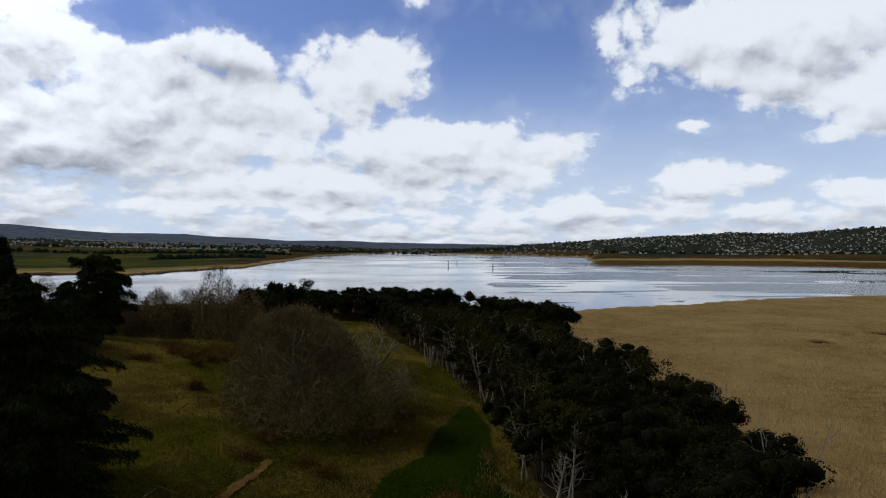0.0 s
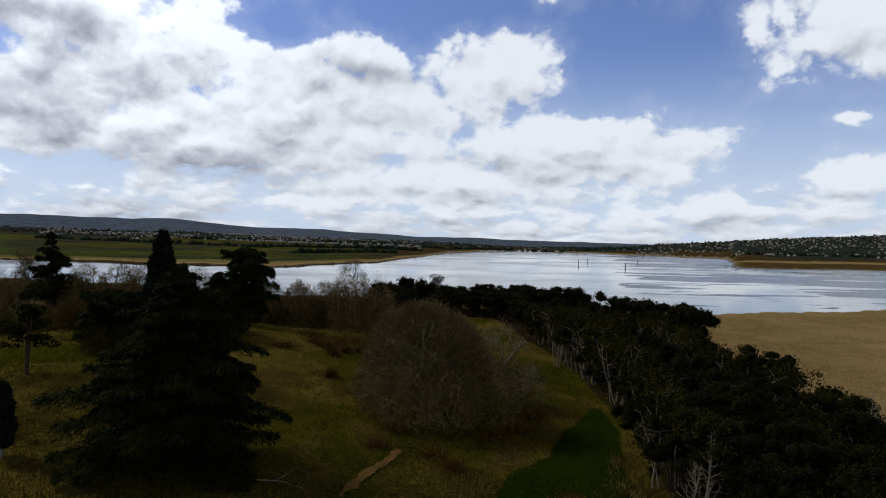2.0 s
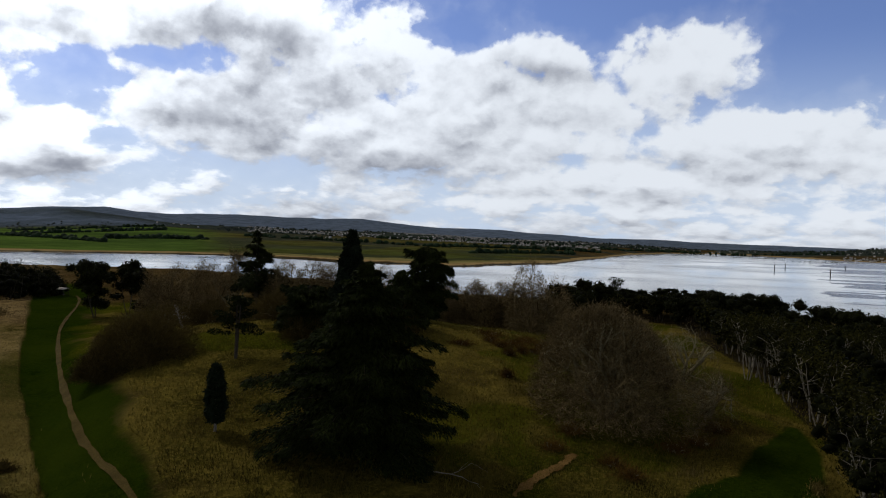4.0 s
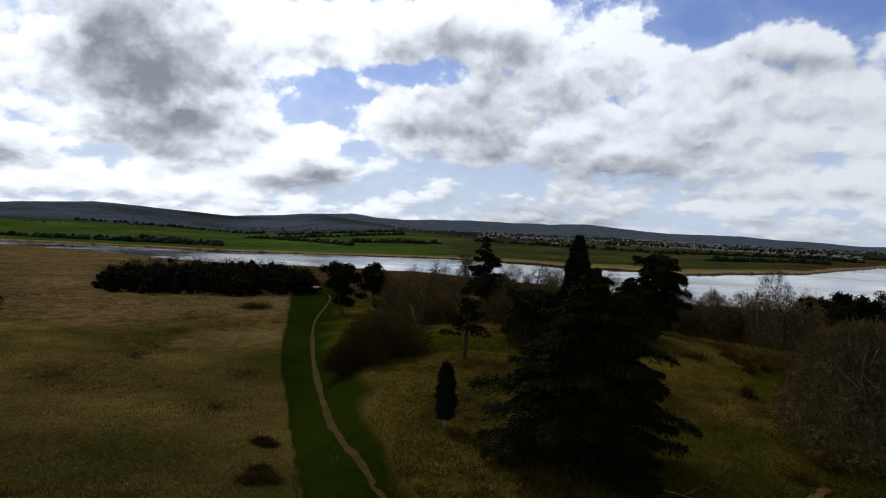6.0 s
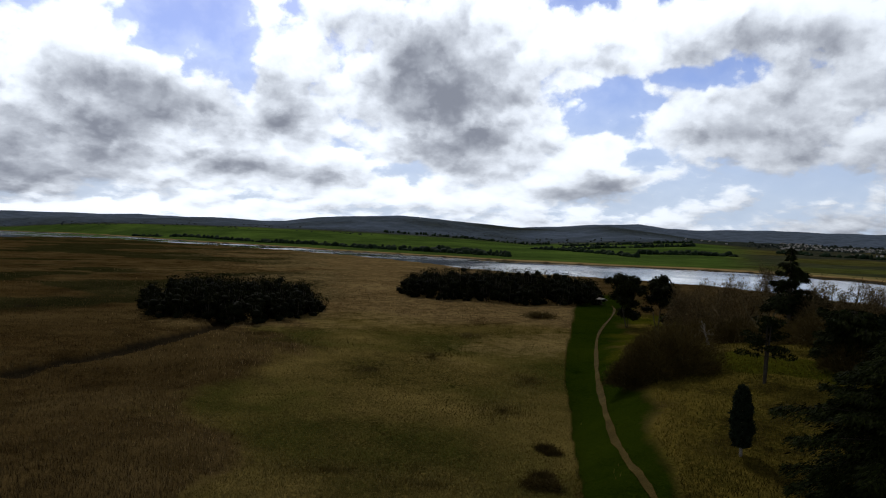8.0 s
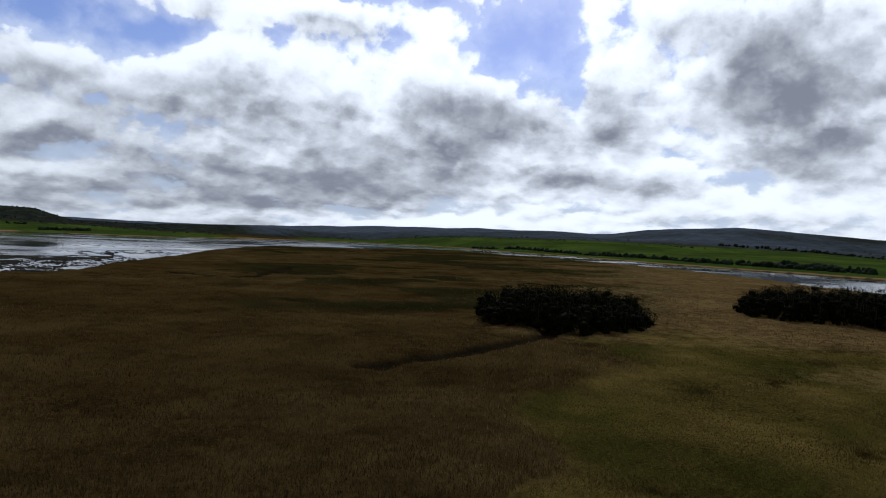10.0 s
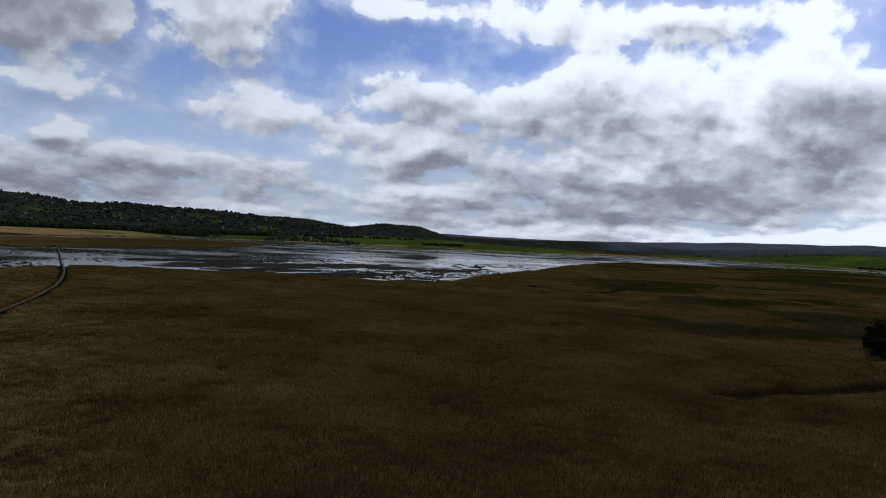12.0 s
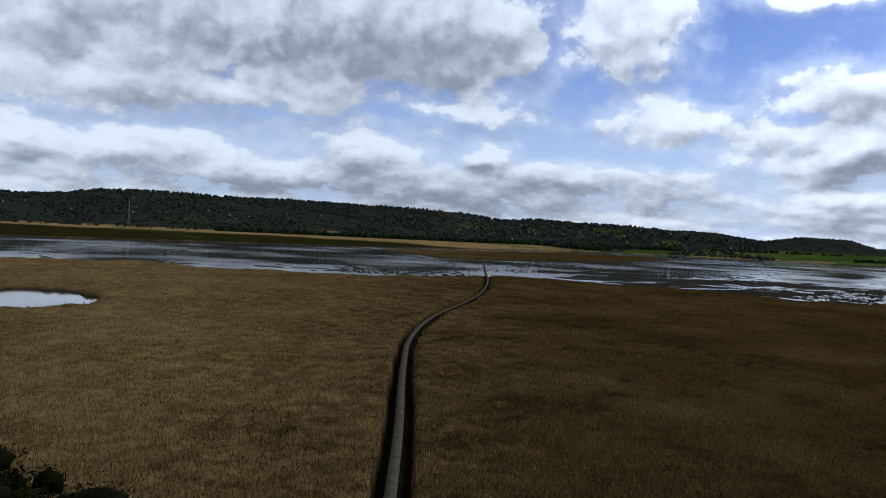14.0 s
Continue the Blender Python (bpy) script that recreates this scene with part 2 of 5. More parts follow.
# ---- materials ----
def material(name, dark, light, rough=0.9, scale=1.0, bump=0.0, fine=8.0, specular=0.02, metal=0.0, spread=0.0):
    """Two colours mixed by coarse and fine noise, with relief; spread varies the tone from object to object."""
    m = bpy.data.materials.new(name)
    m.use_nodes = True
    n, l = m.node_tree.nodes, m.node_tree.links
    b = n["Principled BSDF"]
    tc = n.new("ShaderNodeTexCoord")
    a = n.new("ShaderNodeTexNoise")
    a.inputs["Scale"].default_value, a.inputs["Detail"].default_value = scale, 5
    c = n.new("ShaderNodeTexNoise")
    c.inputs["Scale"].default_value, c.inputs["Detail"].default_value = scale * fine, 3
    for t in (a, c):
        l.new(tc.outputs["Object"], t.inputs["Vector"])
    mixed = n.new("ShaderNodeMath")
    mixed.operation = "ADD"
    l.new(a.outputs[0], mixed.inputs[0])
    l.new(c.outputs[0], mixed.inputs[1])
    rg = n.new("ShaderNodeMapRange")
    rg.inputs[1].default_value, rg.inputs[2].default_value = 0.7, 1.3
    l.new(mixed.outputs[0], rg.inputs[0])
    mx = n.new("ShaderNodeMix")
    mx.data_type = "RGBA"
    l.new(rg.outputs[0], mx.inputs[0])
    mx.inputs[6].default_value, mx.inputs[7].default_value = (*dark, 1), (*light, 1)
    colour = mx.outputs[2]
    if spread:
        oi = n.new("ShaderNodeObjectInfo")
        hs = n.new("ShaderNodeHueSaturation")
        vr = n.new("ShaderNodeMapRange")
        vr.inputs[3].default_value, vr.inputs[4].default_value = 1 - spread, 1 + spread
        l.new(oi.outputs["Random"], vr.inputs[0])
        l.new(vr.outputs[0], hs.inputs["Value"])
        l.new(colour, hs.inputs["Color"])
        colour = hs.outputs[0]
    l.new(colour, b.inputs["Base Color"])
    b.inputs["Roughness"].default_value, b.inputs["Metallic"].default_value = rough, metal
    b.inputs["Specular IOR Level"].default_value = specular
    if bump:
        bp = n.new("ShaderNodeBump")
        bp.inputs["Strength"].default_value, bp.inputs["Distance"].default_value = bump, 0.1
        l.new(c.outputs[0], bp.inputs["Height"])
        l.new(bp.outputs[0], b.inputs["Normal"])
    return m


def leafy(name, dark, light, spread=0.25, patchy=0.0):
    """Leaves: the tone changes from leaf to leaf, and in broad patches where patchy."""
    m = bpy.data.materials.new(name)
    m.use_nodes = True
    n, l = m.node_tree.nodes, m.node_tree.links
    b = n["Principled BSDF"]
    g = n.new("ShaderNodeNewGeometry")
    oi = n.new("ShaderNodeObjectInfo")
    mx = n.new("ShaderNodeMix")
    mx.data_type = "RGBA"
    mx.inputs[6].default_value, mx.inputs[7].default_value = (*dark, 1), (*light, 1)
    l.new(g.outputs["Random Per Island"], mx.inputs[0])
    hs = n.new("ShaderNodeHueSaturation")
    vr = n.new("ShaderNodeMapRange")
    vr.inputs[3].default_value, vr.inputs[4].default_value = 1 - spread, 1 + spread
    l.new(oi.outputs["Random"], vr.inputs[0])
    l.new(vr.outputs[0], hs.inputs["Value"])
    l.new(mx.outputs[2], hs.inputs["Color"])
    colour = hs.outputs[0]
    if patchy:
        tc = n.new("ShaderNodeTexCoord")
        sp = n.new("ShaderNodeTexNoise")
        sp.inputs["Scale"].default_value, sp.inputs["Detail"].default_value, sp.inputs["Roughness"].default_value = 0.028, 7, 0.62
        l.new(tc.outputs["Object"], sp.inputs["Vector"])
        pr = n.new("ShaderNodeMapRange")
        pr.inputs[1].default_value, pr.inputs[2].default_value = 0.36, 0.64
        pr.inputs[3].default_value, pr.inputs[4].default_value = 1 - patchy, 1 + patchy
        l.new(sp.outputs[0], pr.inputs[0])
        h2 = n.new("ShaderNodeHueSaturation")
        l.new(pr.outputs[0], h2.inputs["Value"])
        l.new(colour, h2.inputs["Color"])
        colour = h2.outputs[0]
    l.new(colour, b.inputs["Base Color"])
    b.inputs["Roughness"].default_value, b.inputs["Specular IOR Level"].default_value = 0.8, 0.03
    return m


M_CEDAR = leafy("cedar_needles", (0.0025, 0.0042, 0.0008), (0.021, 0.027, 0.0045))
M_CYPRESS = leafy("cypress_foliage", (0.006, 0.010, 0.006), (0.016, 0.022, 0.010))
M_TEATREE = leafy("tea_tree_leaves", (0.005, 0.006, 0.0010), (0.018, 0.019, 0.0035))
# darker copy of the leaf tone: shade inside crowns given as colour
M_CROWN_SHADE = leafy("crown_shade_filler", (0.0035, 0.004, 0.0012), (0.006, 0.007, 0.0018))
M_OLIVE = leafy("olive_leaves", (0.010, 0.010, 0.0015), (0.036, 0.033, 0.0060))
M_EUC = leafy("gum_leaves", (0.015, 0.020, 0.010), (0.045, 0.050, 0.026))
M_BROWN = leafy("dry_bush_twigs", (0.034, 0.023, 0.0060), (0.105, 0.074, 0.0200))
M_RUST = leafy("russet_bracken", (0.045, 0.024, 0.005), (0.135, 0.072, 0.014))
M_TWIG = material("grey_twigs", (0.12, 0.100, 0.055), (0.30, 0.255, 0.150), 0.95, 0.6, spread=0.15)
M_TWIGMASS = leafy("brown_twigs", (0.036, 0.025, 0.010), (0.215, 0.155, 0.070), 0.15, 0.25)
M_BARK = material("dark_bark", (0.025, 0.020, 0.015), (0.075, 0.062, 0.046), 0.95, 1.5, 0.5)
M_PALE = material("pale_paper_bark", (0.13, 0.11, 0.085), (0.34, 0.30, 0.24), 0.9, 1.2, 0.4, spread=0.25)
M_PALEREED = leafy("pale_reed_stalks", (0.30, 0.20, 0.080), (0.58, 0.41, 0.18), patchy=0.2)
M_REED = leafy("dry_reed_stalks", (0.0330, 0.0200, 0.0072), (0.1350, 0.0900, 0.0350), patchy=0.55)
M_GRASS = leafy("dry_meadow_grass", (0.070, 0.055, 0.0140), (0.215, 0.158, 0.0470), patchy=0.5)
M_MOUND = leafy("mound_grass", (0.044, 0.040, 0.005), (0.165, 0.122, 0.022), patchy=0.55)
M_LAWN = leafy("lawn_grass", (0.006, 0.016, 0.0008), (0.024, 0.042, 0.0026), patchy=0.5)
M_FARWOOD = leafy("far_woodland", (0.010, 0.015, 0.013), (0.038, 0.045, 0.034))
M_HEDGE = leafy("hedgerow_leaves", (0.008, 0.016, 0.007), (0.025, 0.042, 0.018))
M_STEM = material("grey_brown_stems", (0.025, 0.020, 0.014), (0.09, 0.075, 0.055), 0.95, 1.2, 0.4, spread=0.3)
M_DECK = material("weathered_deck_boards", (0.062, 0.055, 0.038), (0.135, 0.122, 0.090), 0.85, 0.8, 0.3, 14)
M_TIMBER = material("dark_wet_timber", (0.03, 0.025, 0.02), (0.08, 0.07, 0.055), 0.8, 2.0, 0.3)
M_PATH = material("trodden_path", (0.040, 0.029, 0.0077), (0.095, 0.068, 0.0196), 0.95, 0.35, 0.5, 20)
M_TRACK = material("pale_worn_track", (0.085, 0.066, 0.020), (0.19, 0.15, 0.052), 0.95, 0.4, 0.5, 18)
M_DIRT = material("bare_orange_earth", (0.080, 0.044, 0.012), (0.20, 0.118, 0.040), 0.95, 0.5, 0.5, 16)
M_CLOD = material("weedy_mud", (0.010, 0.010, 0.006), (0.034, 0.032, 0.018), 0.8, 0.4, 0.3)
M_WALLS = material("pale_house_wall", (0.13, 0.12, 0.105), (0.66, 0.64, 0.60), 0.8, 0.05, spread=0.35)
M_ROOF = material("house_roof", (0.12, 0.085, 0.075), (0.46, 0.43, 0.40), 0.6, 0.05, spread=0.5)
M_STEEL = material("galvanised_steel", (0.35, 0.36, 0.37), (0.5, 0.5, 0.5), 0.5, 1.0, metal=0.6)


def water_material():
    m = bpy.data.materials.new("estuary_water")
    m.use_nodes = True
    n, l = m.node_tree.nodes, m.node_tree.links
    b = n["Principled BSDF"]
    b.inputs["Base Color"].default_value = (0.030, 0.034, 0.034, 1)
    b.inputs["IOR"].default_value = 1.33
    tc = n.new("ShaderNodeTexCoord")
    big = n.new("ShaderNodeTexNoise")
    big.inputs["Scale"].default_value, big.inputs["Detail"].default_value = 0.008, 4
    rip = n.new("ShaderNodeTexNoise")
    rip.inputs["Scale"].default_value, rip.inputs["Detail"].default_value = 0.8, 4
    for t in (big, rip):
        l.new(tc.outputs["Object"], t.inputs["Vector"])
    mr = n.new("ShaderNodeMapRange")
    mr.inputs[1].default_value, mr.inputs[2].default_value, mr.inputs[3].default_value, mr.inputs[4].default_value = 0.4, 0.65, 0.03, 0.16
    l.new(big.outputs[0], mr.inputs[0])
    l.new(mr.outputs[0], b.inputs["Roughness"])
    bp = n.new("ShaderNodeBump")
    bp.inputs["Strength"].default_value, bp.inputs["Distance"].default_value = 0.08, 0.05
    l.new(rip.outputs[0], bp.inputs["Height"])
    l.new(bp.outputs[0], b.inputs["Normal"])
    return m


M_WATER = water_material()


def ground_material():
    """One sheet of ground: reeds, meadow, lawn, mud, mound grass, farmland and woodland floor, blended by what grows
    there; the far hills carry a painted haze tint.
    """
    m = bpy.data.materials.new("ground_cover")
    m.use_nodes = True
    n, l = m.node_tree.nodes, m.node_tree.links
    b = n["Principled BSDF"]
    tc = n.new("ShaderNodeTexCoord")

    def tex(scale, detail=5, rough=0.6):
        t = n.new("ShaderNodeTexNoise")
        t.inputs["Scale"].default_value, t.inputs["Detail"].default_value, t.inputs["Roughness"].default_value = scale, detail, rough
        l.new(tc.outputs["Object"], t.inputs["Vector"])
        return t.outputs[0]

    patch, tuft, blade, wide = tex(0.035), tex(0.35, 6, 0.7), tex(2.2, 4, 0.7), tex(0.006)

    def ramp(value, a, bb):
        r = n.new("ShaderNodeMapRange")
        r.inputs[1].default_value, r.inputs[2].default_value = a, bb
        l.new(value, r.inputs[0])
        return r.outputs[0]

    def mix(fac, a, c):
        x = n.new("ShaderNodeMix")
        x.data_type = "RGBA"
        for i, v in ((0, fac), (6, a), (7, c)):
            if isinstance(v, bpy.types.NodeSocket):
                l.new(v, x.inputs[i])
            else:
                x.inputs[i].default_value = v
        return x.outputs[2]

    def tone(a, c, d):
        """dark, middle and light tone of a cover by tufts and patches"""
        first = mix(ramp(tuft, 0.42, 0.60), (*a, 1), (*c, 1))
        return mix(ramp(blade, 0.46, 0.68), mix(ramp(patch, 0.42, 0.7), first, (*d, 1)), (*d, 1))

    reed = mix(ramp(wide, 0.4, 0.62), tone((0.0290, 0.0158, 0.0045), (0.0595, 0.0358, 0.0110), (0.0900, 0.0600, 0.0220)),
               tone((0.0460, 0.0275, 0.0095), (0.0840, 0.0565, 0.0200), (0.1220, 0.0860, 0.0340)))
    reed = mix(ramp(tex(0.02, 7, 0.62), 0.50, 0.66), reed, tone((0.025, 0.015, 0.0048), (0.046, 0.029, 0.009), (0.076, 0.050, 0.018)))
    reed = mix(ramp(tex(0.085, 7, 0.72), 0.50, 0.62), reed, tone((0.018, 0.011, 0.0035), (0.034, 0.021, 0.0068), (0.066, 0.043, 0.015)))
    olive = tone((0.026, 0.032, 0.0050), (0.050, 0.052, 0.0090), (0.095, 0.082, 0.018))
    meadow = mix(ramp(tex(0.022, 6, 0.65), 0.46, 0.62), tone((0.034, 0.029, 0.0060), (0.082, 0.064, 0.0150), (0.205, 0.150, 0.0450)), olive)
    lawn = tone((0.006, 0.015, 0.0008), (0.012, 0.024, 0.0013), (0.024, 0.036, 0.0024))
    mound = mix(ramp(tex(0.11, 7, 0.7), 0.47, 0.6), tone((0.032, 0.031, 0.004), (0.082, 0.067, 0.010), (0.170, 0.125, 0.026)), tone((0.017, 0.016, 0.003), (0.038, 0.031, 0.006), (0.085, 0.061, 0.015)))
    mud = tone((0.007, 0.0065, 0.004), (0.013, 0.012, 0.007), (0.026, 0.025, 0.016))
    farm = mix(ramp(wide, 0.42, 0.6), tone((0.028, 0.052, 0.012), (0.040, 0.070, 0.015), (0.058, 0.092, 0.020)),
               tone((0.048, 0.086, 0.015), (0.072, 0.122, 0.020), (0.10, 0.15, 0.03)))
    wood = tone((0.009, 0.014, 0.013), (0.020, 0.027, 0.024), (0.050, 0.056, 0.040))
    # far hills: distance haze put into the base colour as blue-grey
    hazed_ranges = tone((0.076, 0.098, 0.140), (0.098, 0.124, 0.170), (0.122, 0.150, 0.198))
    hazed_ranges = mix(ramp(tex(0.018, 8, 0.72), 0.45, 0.57), hazed_ranges, tone((0.056, 0.073, 0.098), (0.072, 0.091, 0.120), (0.090, 0.112, 0.146)))
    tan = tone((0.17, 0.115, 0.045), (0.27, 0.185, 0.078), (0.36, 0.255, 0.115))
    one, two = n.new("ShaderNodeAttribute"), n.new("ShaderNodeAttribute")
    one.attribute_name, two.attribute_name = "cover_one", "cover_two"
    s1, s2 = n.new("ShaderNodeSeparateColor"), n.new("ShaderNodeSeparateColor")
    l.new(one.outputs["Color"], s1.inputs[0])
    l.new(two.outputs["Color"], s2.inputs[0])
    three = n.new("ShaderNodeAttribute")
    three.attribute_name = "cover_three"
    s3 = n.new("ShaderNodeSeparateColor")
    l.new(three.outputs["Color"], s3.inputs[0])
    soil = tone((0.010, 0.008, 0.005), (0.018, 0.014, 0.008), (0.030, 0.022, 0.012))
    marsh = tone((0.012, 0.013, 0.004), (0.022, 0.021, 0.007), (0.040, 0.034, 0.012))
    turf = tone((0.018, 0.025, 0.0012), (0.038, 0.045, 0.0030), (0.085, 0.078, 0.0080))
    colour = reed
    # the alpha of cover_one lays the haze tint over far woodland
    for w, c in ((s3.outputs[1], marsh), (s1.outputs[0], meadow), (s1.outputs[1], mound), (s3.outputs[2], turf), (s2.outputs[1], tan), (s2.outputs[0], farm), (two.outputs["Alpha"], wood), (one.outputs["Alpha"], hazed_ranges), (s1.outputs[2], lawn), (s3.outputs[0], soil), (s2.outputs[2], mud)):
        # ragged borders
        soft = n.new("ShaderNodeMath")
        soft.operation = "ADD"
        l.new(w, soft.inputs[0])
        off = n.new("ShaderNodeMath")
        off.operation = "MULTIPLY_ADD"
        off.inputs[1].default_value, off.inputs[2].default_value = 0.9, -0.45
        l.new(tuft, off.inputs[0])
        l.new(off.outputs[0], soft.inputs[1])
        colour = mix(ramp(soft.outputs[0], 0.2, 0.8), colour, c)
    l.new(colour, b.inputs["Base Color"])
    rough = n.new("ShaderNodeMapRange")
    rough.inputs[3].default_value, rough.inputs[4].default_value = 0.95, 0.40
    l.new(s2.outputs[2], rough.inputs[0])
    wetness = n.new("ShaderNodeMapRange")
    wetness.inputs[3].default_value, wetness.inputs[4].default_value = 0.85, 0.22
    l.new(three.outputs["Alpha"], wetness.inputs[0])
    l.new(wetness.outputs[0], rough.inputs[4])
    l.new(rough.outputs[0], b.inputs["Roughness"])
    sp = n.new("ShaderNodeMapRange")
    sp.inputs[3].default_value, sp.inputs[4].default_value = 0.0, 0.4
    l.new(s2.outputs[2], sp.inputs[0])
    shiny = n.new("ShaderNodeMapRange")
    shiny.inputs[3].default_value, shiny.inputs[4].default_value = 0.02, 0.6
    l.new(three.outputs["Alpha"], shiny.inputs[0])
    l.new(shiny.outputs[0], sp.inputs[4])
    l.new(sp.outputs[0], b.inputs["Specular IOR Level"])
    bp = n.new("ShaderNodeBump")
    bs = n.new("ShaderNodeMapRange")
    bs.inputs[3].default_value, bs.inputs[4].default_value = 0.9, 0.3
    l.new(s2.outputs[2], bs.inputs[0])
    l.new(bs.outputs[0], bp.inputs["Strength"])
    bp.inputs["Distance"].default_value = 0.5
    hsum = n.new("ShaderNodeMath")
    hsum.operation = "ADD"
    l.new(tuft, hsum.inputs[0])
    l.new(blade, hsum.inputs[1])
    l.new(hsum.outputs[0], bp.inputs["Height"])
    l.new(bp.outputs[0], b.inputs["Normal"])
    return m


M_GROUND = ground_material()


# ---- the lie of the land ----
def table(*pairs):
    a = np.array(pairs, float)
    return lambda az: np.interp(az, a[:, 0], a[:, 1])


# heading in degrees (left of +y) against metres from the viewpoint
NEAR_SHORE = table((-70, 520), (-34, 414), (-26.6, 351), (-17.8, 295), (-9.5, 258), (0, 262), (10, 275), (24, 300), (36, 380), (48, 470), (58.6, 510), (63, 545), (69, 690),
                   (73.4, 815), (80, 1010), (86.5, 1220), (91, 1480), (94, 1500), (98, 1260), (101, 1225), (105, 1230), (108, 960), (112, 620), (115, 520), (118.5, 400), (121, 372), (123, 372), (128, 390),
                   (138, 412), (147, 425), (151, 398), (158, 374), (170, 398), (174, 446), (186, 440), (210, 480))
FAR_SHORE = table((-70, 900), (-34, 884), (-26, 965), (-19.5, 955), (-15.6, 890), (-12.4, 880), (-11.6, 1500), (-9, 1580), (-5, 1778), (0, 2200), (4, 2495), (6.7, 2122), (10, 1569), (11.8, 1157), (15.4, 804), (24, 620),
                  (33, 690), (42, 796), (50, 800), (59, 822), (67, 930), (76, 1114), (85, 1500), (93, 2226), (97, 2330), (102, 2400), (107, 2250), (112, 1900), (118, 1900), (125, 1950), (140, 1850), (148, 1450), (156, 1150), (165, 1050), (174, 980), (186, 950), (210, 950))
SPIT_IN = table((133, 1300), (136, 1023), (140, 900), (144, 800), (150.5, 735), (154, 850), (156, 1000))
SPIT_OUT = table((133, 1300), (136, 1500), (140, 1500), (148, 1230), (154, 1050), (156, 1000))
CREST = table((-70, 1.4), (-34, 1.73), (-31, 1.63), (-26.5, 1.3), (-22, 1.4), (-15.6, 0.99), (-9.3, 0.49), (-5, 0.0), (3, -0.15), (12, 0.0), (20, 0.25), (30, 0.5), (40, 0.55), (45, 0.7), (49, 1.25), (52.5, 1.6),
              (56, 1.25), (60, 1.3), (66, 1.75), (69, 1.86), (75.6, 1.5), (79, 1.0), (82, 1.25), (88, 0.93), (93, 0.85), (97, 0.5), (102, 0.39), (106, 0.65), (110, 0.62), (114, 0.48), (119, 0.55), (121.5, 1.25),
              (124.5, 1.38), (127, 0.92), (130, 1.2), (134, 1.36), (140, 1.62), (144, 1.73), (147, 1.7), (150.6, 2.13), (157, 2.4), (165, 2.39), (172, 2.4), (177, 2.31), (181, 1.8), (186, 1.7), (210, 1.5))
FAR_CREST = table((-70, 0.3), (-12, 0.1), (-5, 0.1), (3, 0.1), (8, 0.25), (12, 0.25), (15, 0.43), (20, 0.78), (26, 1.0), (31, 1.38), (34, 1.25), (41, 1.3), (46, 1.4), (50, 1.72), (53, 1.5), (60, 1.1), (79, 0.95), (82, 1.0), (92, 0.94), (97, 0.89),
                  (100, 0.75), (104, 0.66), (110, 0.4), (210, 0.4))
FARM_TOP = table((-70, -0.3), (10, -0.3), (20, -0.2), (42, 0.2), (46, 0.3), (54, -0.1), (59, -0.35), (63, -0.1), (71, 0.11), (80, 0.29), (89, 0.22), (93, 0.05), (97, -0.35), (112, -0.33), (118, -0.1), (126, -0.05), (140, -0.3), (148, -0.55), (186, -0.55), (210, -0.3))

FOREST_IN = table((-42, 30), (-34, 33), (-30, 37), (-12, 47), (-8.3, 63), (-4.4, 92), (-2.2, 104), (3.4, 166), (6, 215), (14, 225))
FOREST_OUT = table((-42, 28), (-36, 31), (-32.5, 36), (-30.5, 44), (-28, 59), (-25.4, 70), (-22, 79), (-18.5, 88), (-14.3, 104), (-10.7, 130), (-9.2, 148), (-6, 164), (-2.5, 178), (-1, 190), (2, 245), (8, 246), (14, 245))


NOISE = {}


def noise_tables(seed):
    if seed not in NOISE:
        NOISE[seed] = np.random.RandomState(100 + seed).rand(5, 256, 256) * 2 - 1
    return NOISE[seed]


def fbm(x, y, scale, octaves=4, seed=0):
    """smooth noise of plan coordinates, about -1 to 1"""
    tables = noise_tables(seed)
    out, amp, s = np.zeros_like(x, dtype=float), 1.0, 1.0 / scale
    for k in range(octaves):
        tab = tables[k]
        u, v = x * s + 17.3 * k + seed * 3.1, y * s + 41.7 * k + seed * 5.7
        i, j = np.floor(u).astype(int), np.floor(v).astype(int)
        fu, fv = u - i, v - j
        fu, fv = fu * fu * (3 - 2 * fu), fv * fv * (3 - 2 * fv)
        a, b = tab[i % 256, j % 256], tab[(i + 1) % 256, j % 256]
        c, d = tab[i % 256, (j + 1) % 256], tab[(i + 1) % 256, (j + 1) % 256]
        out += amp * ((a * (1 - fu) + b * fu) * (1 - fv) + (c * (1 - fu) + d * fu) * fv)
        amp, s = amp * 0.5, s * 2.03
    return out


def step(x, a, b):
    t = np.clip((x - a) / (b - a), 0, 1)
    return t * t * (3 - 2 * t)


def polar(az, r):
    return -np.sin(np.radians(az)) * r, np.cos(np.radians(az)) * r


def to_polar(x, y):
    az = np.degrees(np.arctan2(-x, y))
    return np.where(az < -100, az + 360, az), np.hypot(x, y)


def spline(points, count):
    """smooth line through a few plan points (Catmull-Rom)"""
    p = [Vector(points[0]) * 2 - Vector(points[1]), *map(Vector, points), Vector(points[-1]) * 2 - Vector(points[-2])]
    out = []
    for i in range(count):
        s = i / (count - 1) * (len(points) - 1)
        k = min(int(s), len(points) - 2)
        u = s - k
        a, b, c, d = p[k:k + 4]
        out.append(0.5 * ((2 * b) + (c - a) * u + (2 * a - 5 * b + 4 * c - d) * u * u + (3 * b - a - 3 * c + d) * u ** 3))
    return out


